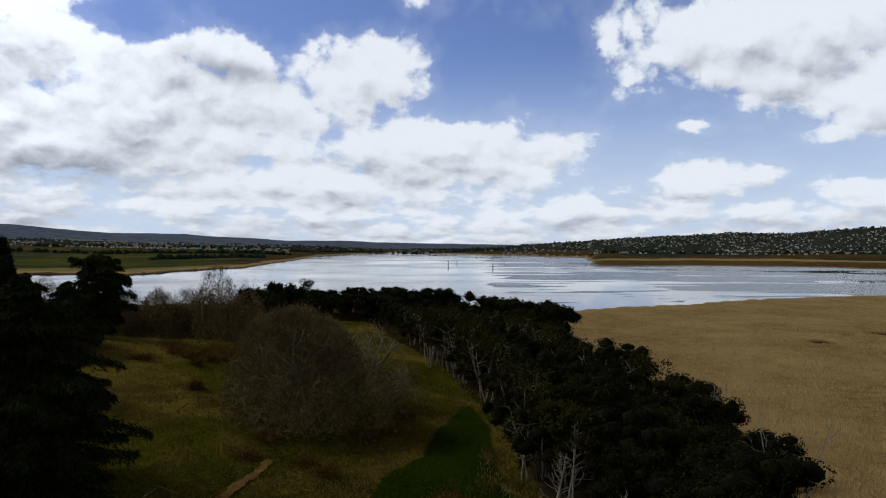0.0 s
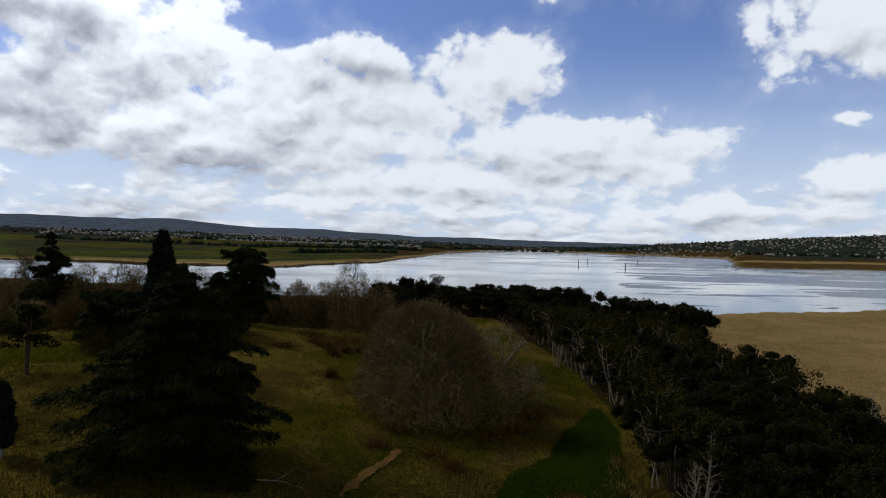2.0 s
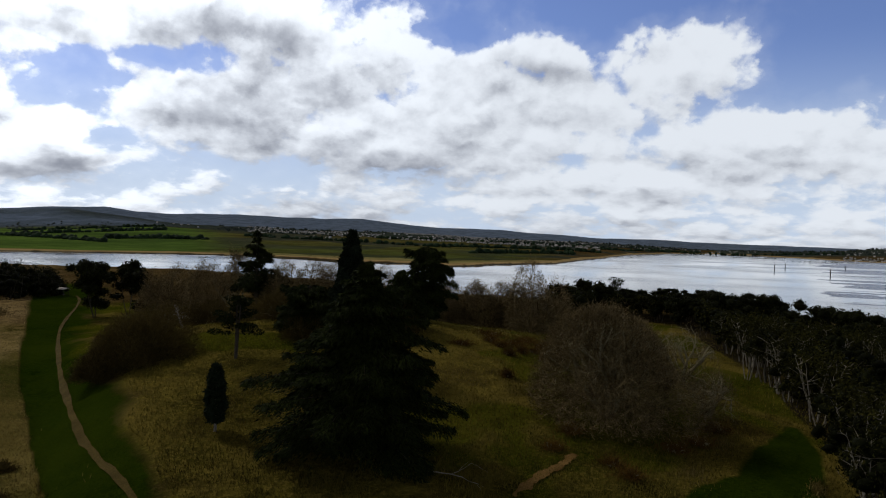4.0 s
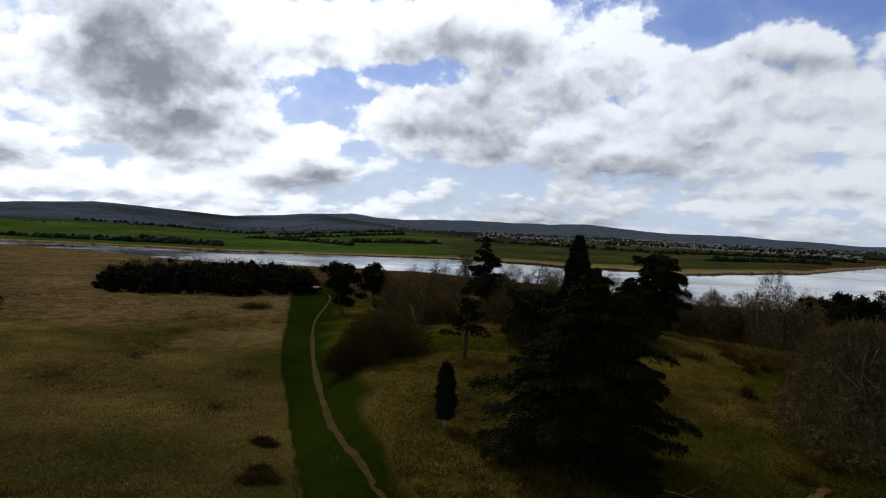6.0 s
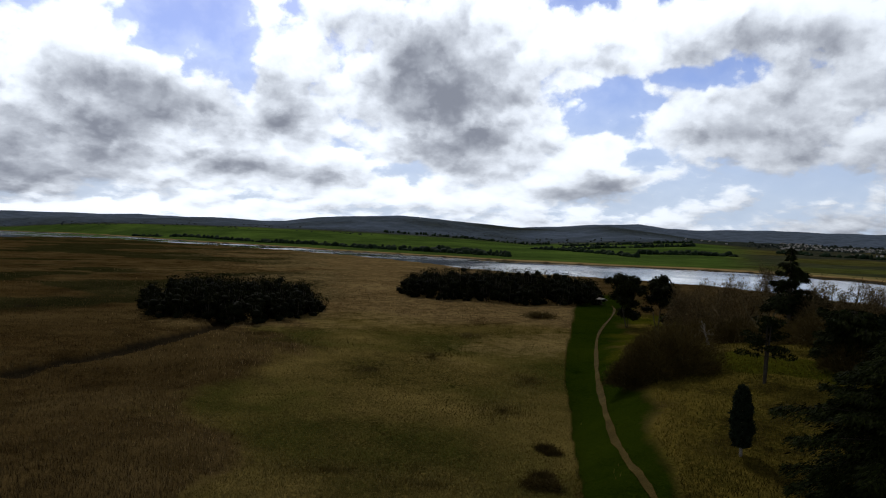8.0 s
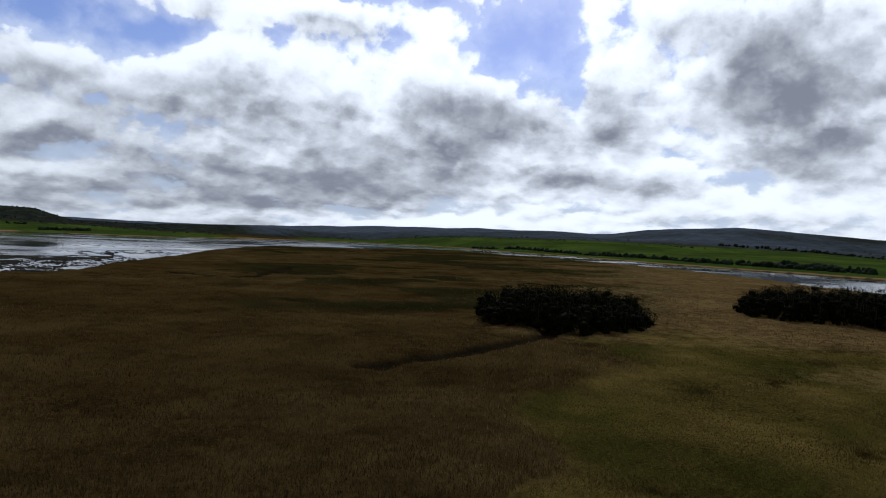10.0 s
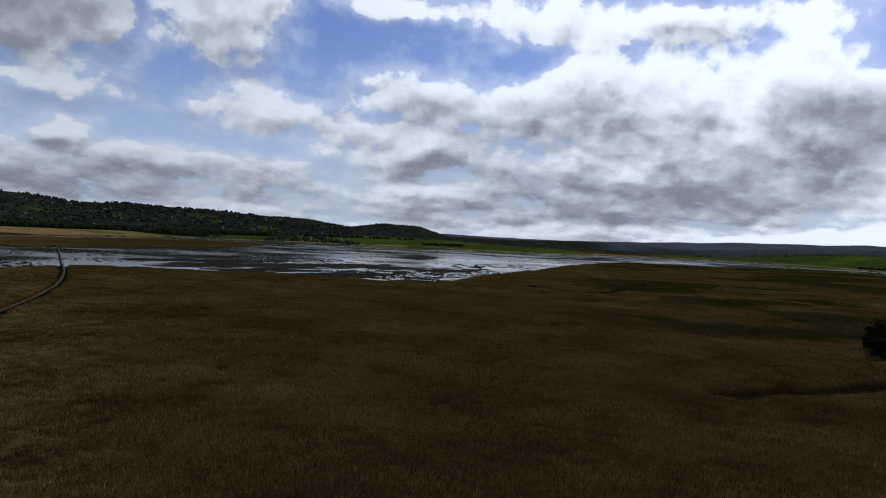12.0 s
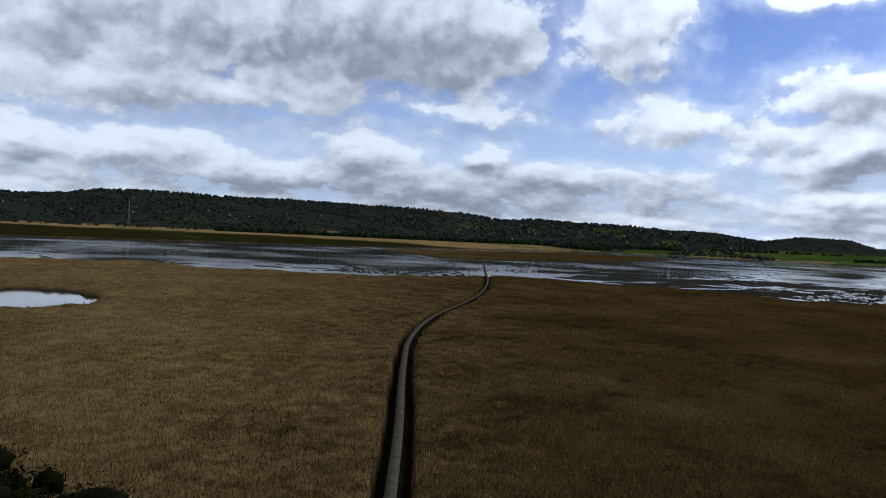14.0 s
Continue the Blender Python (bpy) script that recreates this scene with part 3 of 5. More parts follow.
BOARDWALK = spline([polar(a, r) for a, r in ((157, 24), (155, 45), (154.6, 60), (154.15, 82), (154.0, 122), (153.5, 157), (151.8, 198), (149.3, 246), (147.9, 300), (147.5, 380), (147.7, 470), (147.9, 660), (148, 800))], 260)
BW = np.array(BOARDWALK)
LANE_L = table((40, 50), (63, 53.3), (86, 54.4), (122, 55.3), (164, 55.1), (250, 54.7), (321, 53.9), (400, 53))
LANE_R = table((40, 40), (65, 47.3), (78, 49.3), (106, 51.2), (136, 51.9), (177, 51.8), (236, 51.3), (312, 51.2), (400, 51))
LAWN_L = table((30, 14), (60, 6.6), (73, 1.8), (84, 0.0), (96, -2.0))
LAWN_R = table((30, -12), (60, -6.5), (73, -4.4), (86, -4.1), (96, -2.4))
POND = (polar(182.0, 236), 22.0, 31.0, 0.1)
DITCH = np.array(spline([polar(a, r) for a, r in ((112.6, 398), (110, 370), (107.6, 366), (105.6, 390), (103.8, 470))], 30))
CREEK = np.array(spline([polar(a, r) for a, r in ((97, 124), (94, 131), (91.1, 138), (86.7, 157), (83.9, 170), (82, 190))], 40))
HOLES = [(*polar(a, r), s) for a, r, s in ((-28.3, 193, 3.8), (-32, 222, 5.0), (-30, 210, 1.8), (-34.1, 243, 4.5), (136.6, 123, 1.7), (137.2, 109, 2.4), (95.3, 227, 4.0), (92.4, 250, 4.0), (90.9, 258, 3.0), (141, 112, 1.3), (128, 150, 1.8), (107.6, 366, 3.5), (85.3, 160, 2.2))]


def line_distance(x, y, line):
    d = np.full(x.shape, 1e9)
    for a, b in zip(line[:-1], line[1:]):
        e = b - a
        t = np.clip(((x - a[0]) * e[0] + (y - a[1]) * e[1]) / (e @ e), 0, 1)
        d = np.minimum(d, np.hypot(x - a[0] - t * e[0], y - a[1] - t * e[1]))
    return d


def land(x, y, full=False):
    """height and covers at plan points"""
    az, r = to_polar(x, y)
    warp_r = fbm(x, y, 60, 4, 1)
    rr = r * (1 + 0.012 * warp_r) + 4 * warp_r
    near, far = NEAR_SHORE(az), FAR_SHORE(az)
    in_spit = (rr > SPIT_IN(az)) & (rr < SPIT_OUT(az)) & (az > 133) & (az < 156)
    edge = np.minimum(rr - near, far - rr)                       # metres into the water
    edge = np.where(in_spit, -np.minimum(rr - SPIT_IN(az), SPIT_OUT(az) - rr), edge)
    wet = step(edge, 0, 3 + 0.003 * r)
    # islet mound
    mound = 9.0 * np.exp(-((x + 62) ** 2 + (y - 100) ** 2) / (2 * 34 ** 2))
    marsh = 1.5 + 0.34 * fbm(x, y, 11, 3, 2) + 0.17 * fbm(x, y, 2.6, 2, 3)
    base = np.maximum(marsh, 0)
    meadow = step(az, 52, 54) * step(200 + 18 * fbm(x, y, 30, 3, 4) - r, -20, 20) * step(84 - 0.06 * (r - 60) + 5 * fbm(x, y, 22, 3, 5) - az, -4, 3)
    isle = step(az, -12, -4) * step(54 - az, -1, 1) * step(252 - r, 0, 20)
    inner = step(47 + 5 * fbm(x, y, 14, 3, 25) - r, 0, 7)          # rough grass below the viewpoint
    meadow = meadow * (1 - inner)
    isle = np.maximum(np.maximum(isle, inner), step(az, -14, -12) * step(4 - az, 0, 2) * step(FOREST_IN(az) + 3 - r, 0, 3))
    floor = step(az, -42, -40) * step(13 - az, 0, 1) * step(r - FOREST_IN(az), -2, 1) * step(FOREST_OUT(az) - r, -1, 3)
    base = base * (1 - meadow) + meadow * (0.9 + 0.15 * fbm(x, y, 6, 3, 6) + 0.13 * fbm(x, y, 1.9, 2, 34))
    base = base * (1 - isle) + isle * (1.0 + 0.17 * fbm(x, y, 5, 3, 7) + 0.12 * fbm(x, y, 1.8, 2, 35)) + mound * (1 - meadow) * step(54 - az, -2, 6)
    lane = step(LANE_L(r) - az + 0.12 * fbm(x, y, 20, 2, 8), -0.15, 0.15) * step(az - LANE_R(r) + 0.8 * fbm(x, y, 9, 3, 19), -2.6, 1.0) * step(330 - r, 0, 10)
    lane = lane * (1 - inner)
    base = base - 0.25 * lane
    lawn = step(LAWN_L(r) - az + 0.5 * fbm(x, y, 4, 2, 9), -0.4, 0.4) * step(az - LAWN_R(r), -0.4, 0.4) * step(97 - r, 0, 3) * (1 - inner)
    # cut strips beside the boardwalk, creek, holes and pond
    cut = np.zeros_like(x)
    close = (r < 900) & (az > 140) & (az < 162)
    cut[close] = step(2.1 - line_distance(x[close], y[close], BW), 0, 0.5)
    close = (r < 220) & (az > 78) & (az < 100)
    creek = np.zeros_like(x)
    creek[close] = step(3.4 + 1.4 * fbm(x[close], y[close], 4, 2, 10) - line_distance(x[close], y[close], CREEK), 0, 1.2)
    close = (r < 520) & (r > 330) & (az > 101) & (az < 115)
    creek[close] = step(6.0 + 2.5 * fbm(x[close], y[close], 9, 2, 24) - line_distance(x[close], y[close], DITCH), 0, 1.5)
    hole = np.zeros_like(x)
    for hx, hy, s in HOLES:
        d = np.hypot(x - hx, y - hy) + s * 0.5 * fbm(x, y, s * 0.8, 2, 11)
        hole = np.maximum(hole, step(s - d, 0, s * 0.4))
    (px, py), pa, pb, turn = POND
    dx, dy = x - px, y - py
    radial = np.hypot((dx * math.cos(turn) + dy * math.sin(turn)) / pa, (-dx * math.sin(turn) + dy * math.cos(turn)) / pb) + 0.12 * fbm(x, y, 7, 3, 12)
    pond = step(1.05 - radial, 0, 0.12)
    base = base * (1 - cut) + cut * 0.25
    base = base * (1 - creek) + creek * 0.3
    base = base * (1 - 0.75 * hole)
    base = base * (1 - pond) - pond * 0.4
    # mud flats: north-east bay, southern bay
    streak = fbm(x * 0.45, y * 1.3, 70, 5, 13) + 0.5 * fbm(x * 0.3, y * 1.2, 14, 3, 29)
    mud_n = step(-az, -2, 6) * step(edge, 0, 10)
    bars = fbm(x * 0.45 + y * 0.12, y, 38, 5, 17) + 0.8 * fbm(x * 0.6, y, 9, 3, 27)
    mud_s = step(az, 110, 114) * step(147 - az, -4, 10) * step(edge, 0, 8) * step(420 - edge, 0, 200)
    mud_e = step(az, 148, 156) * step(edge, 0, 8) * step(1500 - r, 0, 300)
    shoal = step(az, 115, 121) * step(150 - az, 0, 6) * np.exp(-((r - 505 - 1.5 * (az - 125)) / 150) ** 2)
    flat = -0.25 + mud_n * (0.255 + 0.10 * streak) + mud_s * 0.46 * step(0.6 * bars + 0.66 * shoal, 0.30, 0.46) + mud_e * 0.42 * step(bars, 0.80, 1.1)
    near_edge = np.exp(-np.maximum(edge, 0) / 14.0) * step(az, 110, 120)
    flat = flat + 0.30 * near_edge
    flat = np.where(edge > 0, flat, 0)
    z = base * (1 - wet) + flat * wet
    # far side: bank, farmland, hills
    beyond = rr - far
    behind = step(beyond, 0, 10) * (1 - in_spit)
    foot = far + 60
    r1 = np.maximum(2700, far + 500)
    k = np.clip((r - foot) / (r1 - foot), 0, 1.0)
    top_farm = EYE + (foot + 0.55 * (r1 - foot)) * np.tan(np.radians(FARM_TOP(az)))
    farm_z = 1.2 + np.maximum(top_farm - 1.2, 0.6) * step(k, 0, 0.62)
    rough = fbm(x, y, 420, 5, 14)
    crest_z = EYE - 9 + r1 * np.tan(np.radians(CREST(az))) + 7 * rough * step(k, 0.5, 0.9)
    farm_z = farm_z + 6.5 * step(beyond, 10, 330) * step(az, 112, 122) * (1 - step(k, 0.3, 0.7))
    hill_z = farm_z + np.maximum(crest_z - farm_z, 0) * step(k, 0.5, 1.0)
    fall = step(r, r1, r1 + 700)
    valley = hill_z * (1 - fall) + fall * np.minimum(hill_z, 8)
    r2 = 4550.0
    far_z = EYE + r2 * np.tan(np.radians(FAR_CREST(az))) + 9 * rough + 12 * fbm(x, y, 900, 2, 32)
    k2 = step(r, np.maximum(r1 + 250, 3300), r2) * (1 - step(r, r2 + 60, 4890))
    up = np.maximum(valley, far_z * k2)
    up = np.where(r > r2 + 60, np.maximum(up * (1 - step(r, r2 + 60, 4890)), 1.0), up)
    z = np.where(beyond > 0, (z * (1 - behind) + up * behind), z)
    saltmarsh = step(az, 144, 150) * step(beyond, 0, 6) * step(1430 + 60 * fbm(x, y, 90, 3, 15) - r, 0, 60)
    bank = step(beyond, 0, 6) * step(130 + 70 * step(az, 56, 62) * step(96 - az, 0, 6) + 290 * step(az, 112, 122) + 560 * step(az, 146, 156) + 250 * step(-az, 11, 13) + 30 * fbm(x, y, 90, 3, 15) - beyond, 0, 20)
    flats_n = step(-az, 11, 13) * step(beyond, 0, 6) * step(420 - beyond, 0, 60)
    woods = step(k, 0.52, 0.66) * (beyond > 0)
    west = step(az, 40, 47) * step(105 - az, 0, 4)
    south = step(az, 105, 112) * step(146 - az, 0, 8)
    clearing = step(az, 126, 130) * (step(153 - az, 0, 4) + step(az, 168, 170) * step(178 - az, 0, 2) * step(0.72 - k, 0, 0.06)) * step(fbm(x, y, 80, 3, 23), 0.42 - 0.3 * step(az, 160, 166), 0.6) * step(0.9 - k, 0, 0.1) * (beyond > 120)
    woods = woods * (1 - clearing)
    fieldness = (west + south + (0.50 - 0.16 * step(k, 0.1, 0.35)) * step(az, 10, 20) * step(47 - az, 0, 7) + 0.62 * clearing) * step(beyond, 40, 60) * (1 - woods)
    spit_cover = in_spit * 1.0
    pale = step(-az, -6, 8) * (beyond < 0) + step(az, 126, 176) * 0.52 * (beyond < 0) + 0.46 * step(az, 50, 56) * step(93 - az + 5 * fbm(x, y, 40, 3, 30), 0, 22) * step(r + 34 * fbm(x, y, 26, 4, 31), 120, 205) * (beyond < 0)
    # fourth channel: where the haze tint is painted, far ridges and western woods
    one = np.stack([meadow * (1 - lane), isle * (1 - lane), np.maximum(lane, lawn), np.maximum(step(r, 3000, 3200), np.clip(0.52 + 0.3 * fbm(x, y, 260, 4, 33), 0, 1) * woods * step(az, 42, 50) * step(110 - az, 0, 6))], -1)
    marshy = 0.9 * saltmarsh + step(az, 70, 76) * step(112 - az, 0, 8) * step(r, 190, 240) * step(near - r, 20, 60) * step(fbm(x, y, 75, 4, 18), -0.12, 0.12)
    green = isle * step(fbm(x, y, 16, 4, 20), 0.0, 0.5)
    mudness = np.maximum(wet * (beyond <= 0), pond)
    mudness = np.where(in_spit, 0, mudness)
    other = (beyond > 0) * step(beyond, 60, 120) * (1 - fieldness) * step(fbm(x, y, 130, 4, 16) + 0.25 - 0.6 * step(k, 0.3, 0.55), 0.3, -0.1)
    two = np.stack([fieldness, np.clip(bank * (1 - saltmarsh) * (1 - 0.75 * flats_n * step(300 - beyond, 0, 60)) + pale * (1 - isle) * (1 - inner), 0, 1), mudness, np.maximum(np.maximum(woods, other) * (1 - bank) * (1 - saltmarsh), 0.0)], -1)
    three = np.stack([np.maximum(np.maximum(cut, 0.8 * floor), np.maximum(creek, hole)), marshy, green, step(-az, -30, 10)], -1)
    return (z, one, two, three) if full else (z, one, two)


def surface_z(x, y):
    return float(land(np.array([float(x)]), np.array([float(y)]))[0][0])


def grid_mesh(name, co, cols, rows, closed):
    """a sheet from rows of points"""
    me = bpy.data.meshes.new(name)
    i, j = np.meshgrid(np.arange(rows - 1), np.arange(cols if closed else cols - 1), indexing="ij")
    a, b = i * cols + j, i * cols + (j + 1) % cols
    quads = np.stack([a, a + cols, b + cols, b], -1).reshape(-1, 4)
    me.vertices.add(len(co))
    me.vertices.foreach_set("co", co.astype(np.float32).ravel())
    me.loops.add(quads.size)
    me.loops.foreach_set("vertex_index", quads.ravel().astype(np.int32))
    me.polygons.add(len(quads))
    me.polygons.foreach_set("loop_start", np.arange(0, quads.size, 4, dtype=np.int32))
    me.polygons.foreach_set("use_smooth", np.ones(len(quads), bool))
    me.update(calc_edges=True)
    me.validate()
    return me


def build_ground():
    az = np.concatenate([np.arange(-40, 192, 0.33), np.arange(192, 320, 2.0)])
    dip = np.concatenate([np.linspace(60, 21, 14)[:-1], np.linspace(21, 4, 150)[:-1], np.linspace(4, 0.62, 150)[:-1]])
    r = np.concatenate([[0.01, 6.0], EYE / np.tan(np.radians(dip)), np.linspace(2210, 4900, 64)])
    a, rr = np.meshgrid(az, r)
    x, y = polar(a.ravel(), rr.ravel())
    z, one, two, three = land(x, y, True)
    me = grid_mesh("ground", np.stack([x, y, z], -1), len(az), len(r), True)
    for key, data in (("cover_one", one), ("cover_two", two), ("cover_three", three)):
        at = me.attributes.new(key, "FLOAT_COLOR", "POINT")
        at.data.foreach_set("color", data.astype(np.float32).ravel())
    me.materials.append(M_GROUND)
    return tagged(new("ground", me), "estuary marsh with reed beds, meadow, fields and wooded hills", "ground", kind="structure")


build_ground()


def build_water():
    az = np.arange(0, 360, 3.0)
    r = np.array([0.01, 60, 200, 500, 1000, 2000, 3500, 4880.0])
    a, rr = np.meshgrid(az, r)
    x, y = polar(a.ravel(), rr.ravel())
    me = grid_mesh("water", np.stack([x, y, np.zeros_like(x)], -1), len(az), len(r), True)
    me.materials.append(M_WATER)
    return tagged(new("water", me), "calm grey estuary water at low tide", "water", kind="structure")


build_water()


# ---- building blocks ----
def lobe_shape():
    bm = bmesh.new()
    bmesh.ops.create_icosphere(bm, subdivisions=1, radius=1.0)
    v = np.array([tuple(q.co) for q in bm.verts])
    f = np.array([[q.index for q in p.verts] for p in bm.faces])
    bm.free()
    return v, f


LOBE_V, LOBE_F = lobe_shape()


class Soup:
    """vertices and faces of one mesh"""

    def __init__(self):
        self.v, self.f = [], []
        self.n = 0

    def add(self, verts, faces):
        verts, faces = np.asarray(verts, float), np.asarray(faces, int)
        self.v.append(verts)
        self.f.append(faces + self.n)
        self.n += len(verts)

    def tube(self, pts, radii, sides=5):
        pts = [Vector(p) for p in pts]
        verts, faces = [], []
        ref = Vector((0.31, 0.2, 0.93))
        for k, p in enumerate(pts):
            d = (pts[min(k + 1, len(pts) - 1)] - pts[max(k - 1, 0)]).normalized()
            u = d.cross(ref)
            u = u.normalized() if u.length > 1e-3 else d.orthogonal().normalized()
            w = d.cross(u)
            for s in range(sides):
                q = 2 * math.pi * s / sides
                verts.append(p + (u * math.cos(q) + w * math.sin(q)) * radii[k])
        for k in range(len(pts) - 1):
            for s in range(sides):
                a, b = k * sides + s, k * sides + (s + 1) % sides
                faces.append((a, b, b + sides, a + sides))
        self.add([tuple(q) for q in verts], faces)

    def box(self, centre, size, turn=0.0):
        c, s = math.cos(turn), math.sin(turn)
        v = []
        for dz in (-0.5, 0.5):
            for dx, dy in ((-0.5, -0.5), (0.5, -0.5), (0.5, 0.5), (-0.5, 0.5)):
                x, y = dx * size[0], dy * size[1]
                v.append((centre[0] + x * c - y * s, centre[1] + x * s + y * c, centre[2] + dz * size[2]))
        self.add(v, [(3, 2, 1, 0), (4, 5, 6, 7), (0, 1, 5, 4), (1, 2, 6, 5), (2, 3, 7, 6), (3, 0, 4, 7)])

    def leaves(self, rng, centres, size, flat=0.0, long=1.0):
        """small four-cornered leaves at the centres; flat turns them towards the level"""
        c = np.asarray(centres, float)
        n = len(c)
        if not n:
            return
        nor = rng.normal(size=(n, 3))
        nor[:, 2] = nor[:, 2] * (1 - flat) + flat * 2.2
        nor /= np.linalg.norm(nor, axis=1)[:, None]
        t = np.cross(nor, rng.normal(size=(n, 3)))
        t /= np.linalg.norm(t, axis=1)[:, None] + 1e-9
        b = np.cross(nor, t)
        s = (size * rng.uniform(0.6, 1.4, n))[:, None]
        v = np.stack([c - t * s * long, c + b * s * 0.45 - t * s * 0.1, c + t * s * long, c - b * s * 0.45 + t * s * 0.1], 1).reshape(-1, 3)
        self.add(v, np.arange(4 * n).reshape(n, 4))

    def lobes(self, rng, clumps, scale=0.85):
        """knobbly closed lobes that fill a dense crown behind its outer leaves"""
        for x, y, z, w, h in clumps:
            d = LOBE_V * rng.uniform(0.7, 1.2, len(LOBE_V))[:, None] * scale
            self.add(d * np.array([w, w, h]) + np.array([x, y, z]), LOBE_F)

    def mesh(self, name, mat):
        me = bpy.data.meshes.new(name)
        v = np.concatenate(self.v)
        faces = []
        for f in self.f:
            faces.append(f)
        me.vertices.add(len(v))
        me.vertices.foreach_set("co", v.astype(np.float32).ravel())
        loops = np.concatenate([f.ravel() for f in faces])
        sizes = np.concatenate([np.full(len(f), f.shape[1]) for f in faces])
        starts = np.concatenate([[0], np.cumsum(sizes)[:-1]])
        me.loops.add(len(loops))
        me.loops.foreach_set("vertex_index", loops.astype(np.int32))
        me.polygons.add(len(sizes))
        me.polygons.foreach_set("loop_start", starts.astype(np.int32))
        me.update(calc_edges=True)
        me.validate()
        me.materials.append(mat)
        return me


def thing(name, label, category, group="", at=(0, 0, 0), kind=""):
    e = new(name)
    e.empty_display_size = 0.2
    e.location = at
    return tagged(e, label, category, group, kind)


def part(name, soup, mat, parent, label=""):
    ob = new(name, soup.mesh(name, mat))
    ob.parent = parent
    if label:
        ob["label"] = label
    return ob


def stand(az, r, sink=0.1):
    x, y = polar(az, r)
    return float(x), float(y), surface_z(x, y) - sink


def rise(az, r, el):
    """the height above the ground there of what reaches that angle of sight"""
    return EYE + r * math.tan(radians(el)) - stand(az, r)[2]


def grow(rng, soup, p, d, length, rad, depth, tips, spread=0.55, lift=0.15, fork=3, taper=0.62, bend=0.18, sides=5, shrink=0.72):
    """a limb that forks; its ends are gathered in tips"""
    pts, radii = [p.copy()], [rad]
    for k in range(3):
        d = (d + Vector(rng.normal(size=3)) * bend + Vector((0, 0, lift * 0.3))).normalized()
        p = p + d * (length / 3)
        pts.append(p.copy())
        radii.append(rad * (1 - (1 - taper) * (k + 1) / 3))
    soup.tube(pts, radii, sides if depth > 1 else 3)
    if depth == 0:
        tips.append((p, d))
        return
    for _ in range(fork):
        side = Vector(rng.normal(size=3))
        nd = (d + side * spread + Vector((0, 0, lift))).normalized()
        at = pts[rng.randint(1, 4)] if rng.rand() < 0.5 else p
        grow(rng, soup, at, nd, length * shrink * rng.uniform(0.75, 1.15), rad * taper * 0.8, depth - 1, tips, spread, lift, fork, taper, bend, sides, shrink)


def clump_points(rng, clumps, count):
    """points in the outer shell of soft lumps"""
    vol = np.array([c[3] * c[4] for c in clumps])
    pick = rng.choice(len(clumps), count, p=vol / vol.sum())
    d = rng.normal(size=(count, 3))
    d /= np.linalg.norm(d, axis=1)[:, None]
    rad = rng.uniform(0.55, 1.05, count) ** 0.5
    c = np.array(clumps)[pick]
    return c[:, :3] + d * rad[:, None] * np.stack([c[:, 3], c[:, 3], c[:, 4]], -1)


# ---- tea trees and paperbarks ----
def tea_tree(seed, tall, leaves, mat, size=0.30, trunks=3, name="tea_tree", label="", group="", narrow=1.0, low=0.42):
    rng = np.random.RandomState(seed)
    t = thing(name, label or "dark evergreen tea tree with thin grey stems", "tree", group)
    wood, crown = Soup(), Soup()
    clumps = []
    for k in range(trunks):
        q = rng.uniform(0, 6.28)
        lean = Vector((math.cos(q) * 0.22, math.sin(q) * 0.22, 1)).normalized()
        p = Vector((math.cos(q) * 0.5, math.sin(q) * 0.5, 0))
        h = tall * rng.uniform(0.62, 0.8)
        pts = [p + lean * h * s + Vector(rng.normal(size=3)) * 0.12 * (s > 0) for s in (0, 0.3, 0.6, 0.85, 1)]
        wood.tube(pts, [0.11, 0.09, 0.07, 0.05, 0.03], 5)
        for s in (2, 3, 4):
            for _ in range(2):
                e = pts[s] + Vector((rng.normal() * 1.1, rng.normal() * 1.1, rng.uniform(0.4, 1.3))) * tall / 9
                wood.tube([pts[s], (pts[s] + e) / 2 + Vector(rng.normal(size=3)) * 0.1, e], [0.05, 0.035, 0.015], 3)
                clumps.append((*e, rng.uniform(0.9, 1.5) * tall / 9 * narrow, rng.uniform(0.7, 1.15) * tall / 9))
    for _ in range(7):
        q, rr = rng.uniform(0, 6.28), rng.uniform(0.3, 2.1) * tall / 9 * narrow
        clumps.append((math.cos(q) * rr, math.sin(q) * rr, tall * rng.uniform(low, 0.92) - 0.25 * rr, rng.uniform(0.8, 1.5) * tall / 9 * narrow, rng.uniform(0.6, 1.1) * tall / 9))
    # added lobes whose near-black colour stands for the crown's inner shade
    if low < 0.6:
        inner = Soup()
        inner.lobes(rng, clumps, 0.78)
        part("inner_crown", inner, M_CROWN_SHADE, t, "filler lobes coloured near-black as the shade inside the crown")
    crown.leaves(rng, clump_points(rng, clumps, leaves), size, 0.15)
    part("trunk", wood, M_PALE if name == "paperbark_tree" else M_STEM, t, "pale peeling stems" if name == "paperbark_tree" else "")
    part("crown", crown, mat, t)
    return t


def plant(kinds, spots, group, rng, low=0.85, high=1.15):
    """copies of the kinds at the spots; the kinds themselves take the first spots"""
    for k, (x, y, z) in enumerate(spots):
        s = rng.uniform(low, high)
        m = pose(x, y, z, rng.normal() * 2, rng.normal() * 2, rng.uniform(0, 360))
        if k < len(kinds):
            ob = kinds[k]
            ob.matrix_basis = m
        else:
            ob = copy_thing(kinds[k % len(kinds)], m)
        ob.scale = (s * rng.uniform(0.9, 1.1), s * rng.uniform(0.9, 1.1), s)


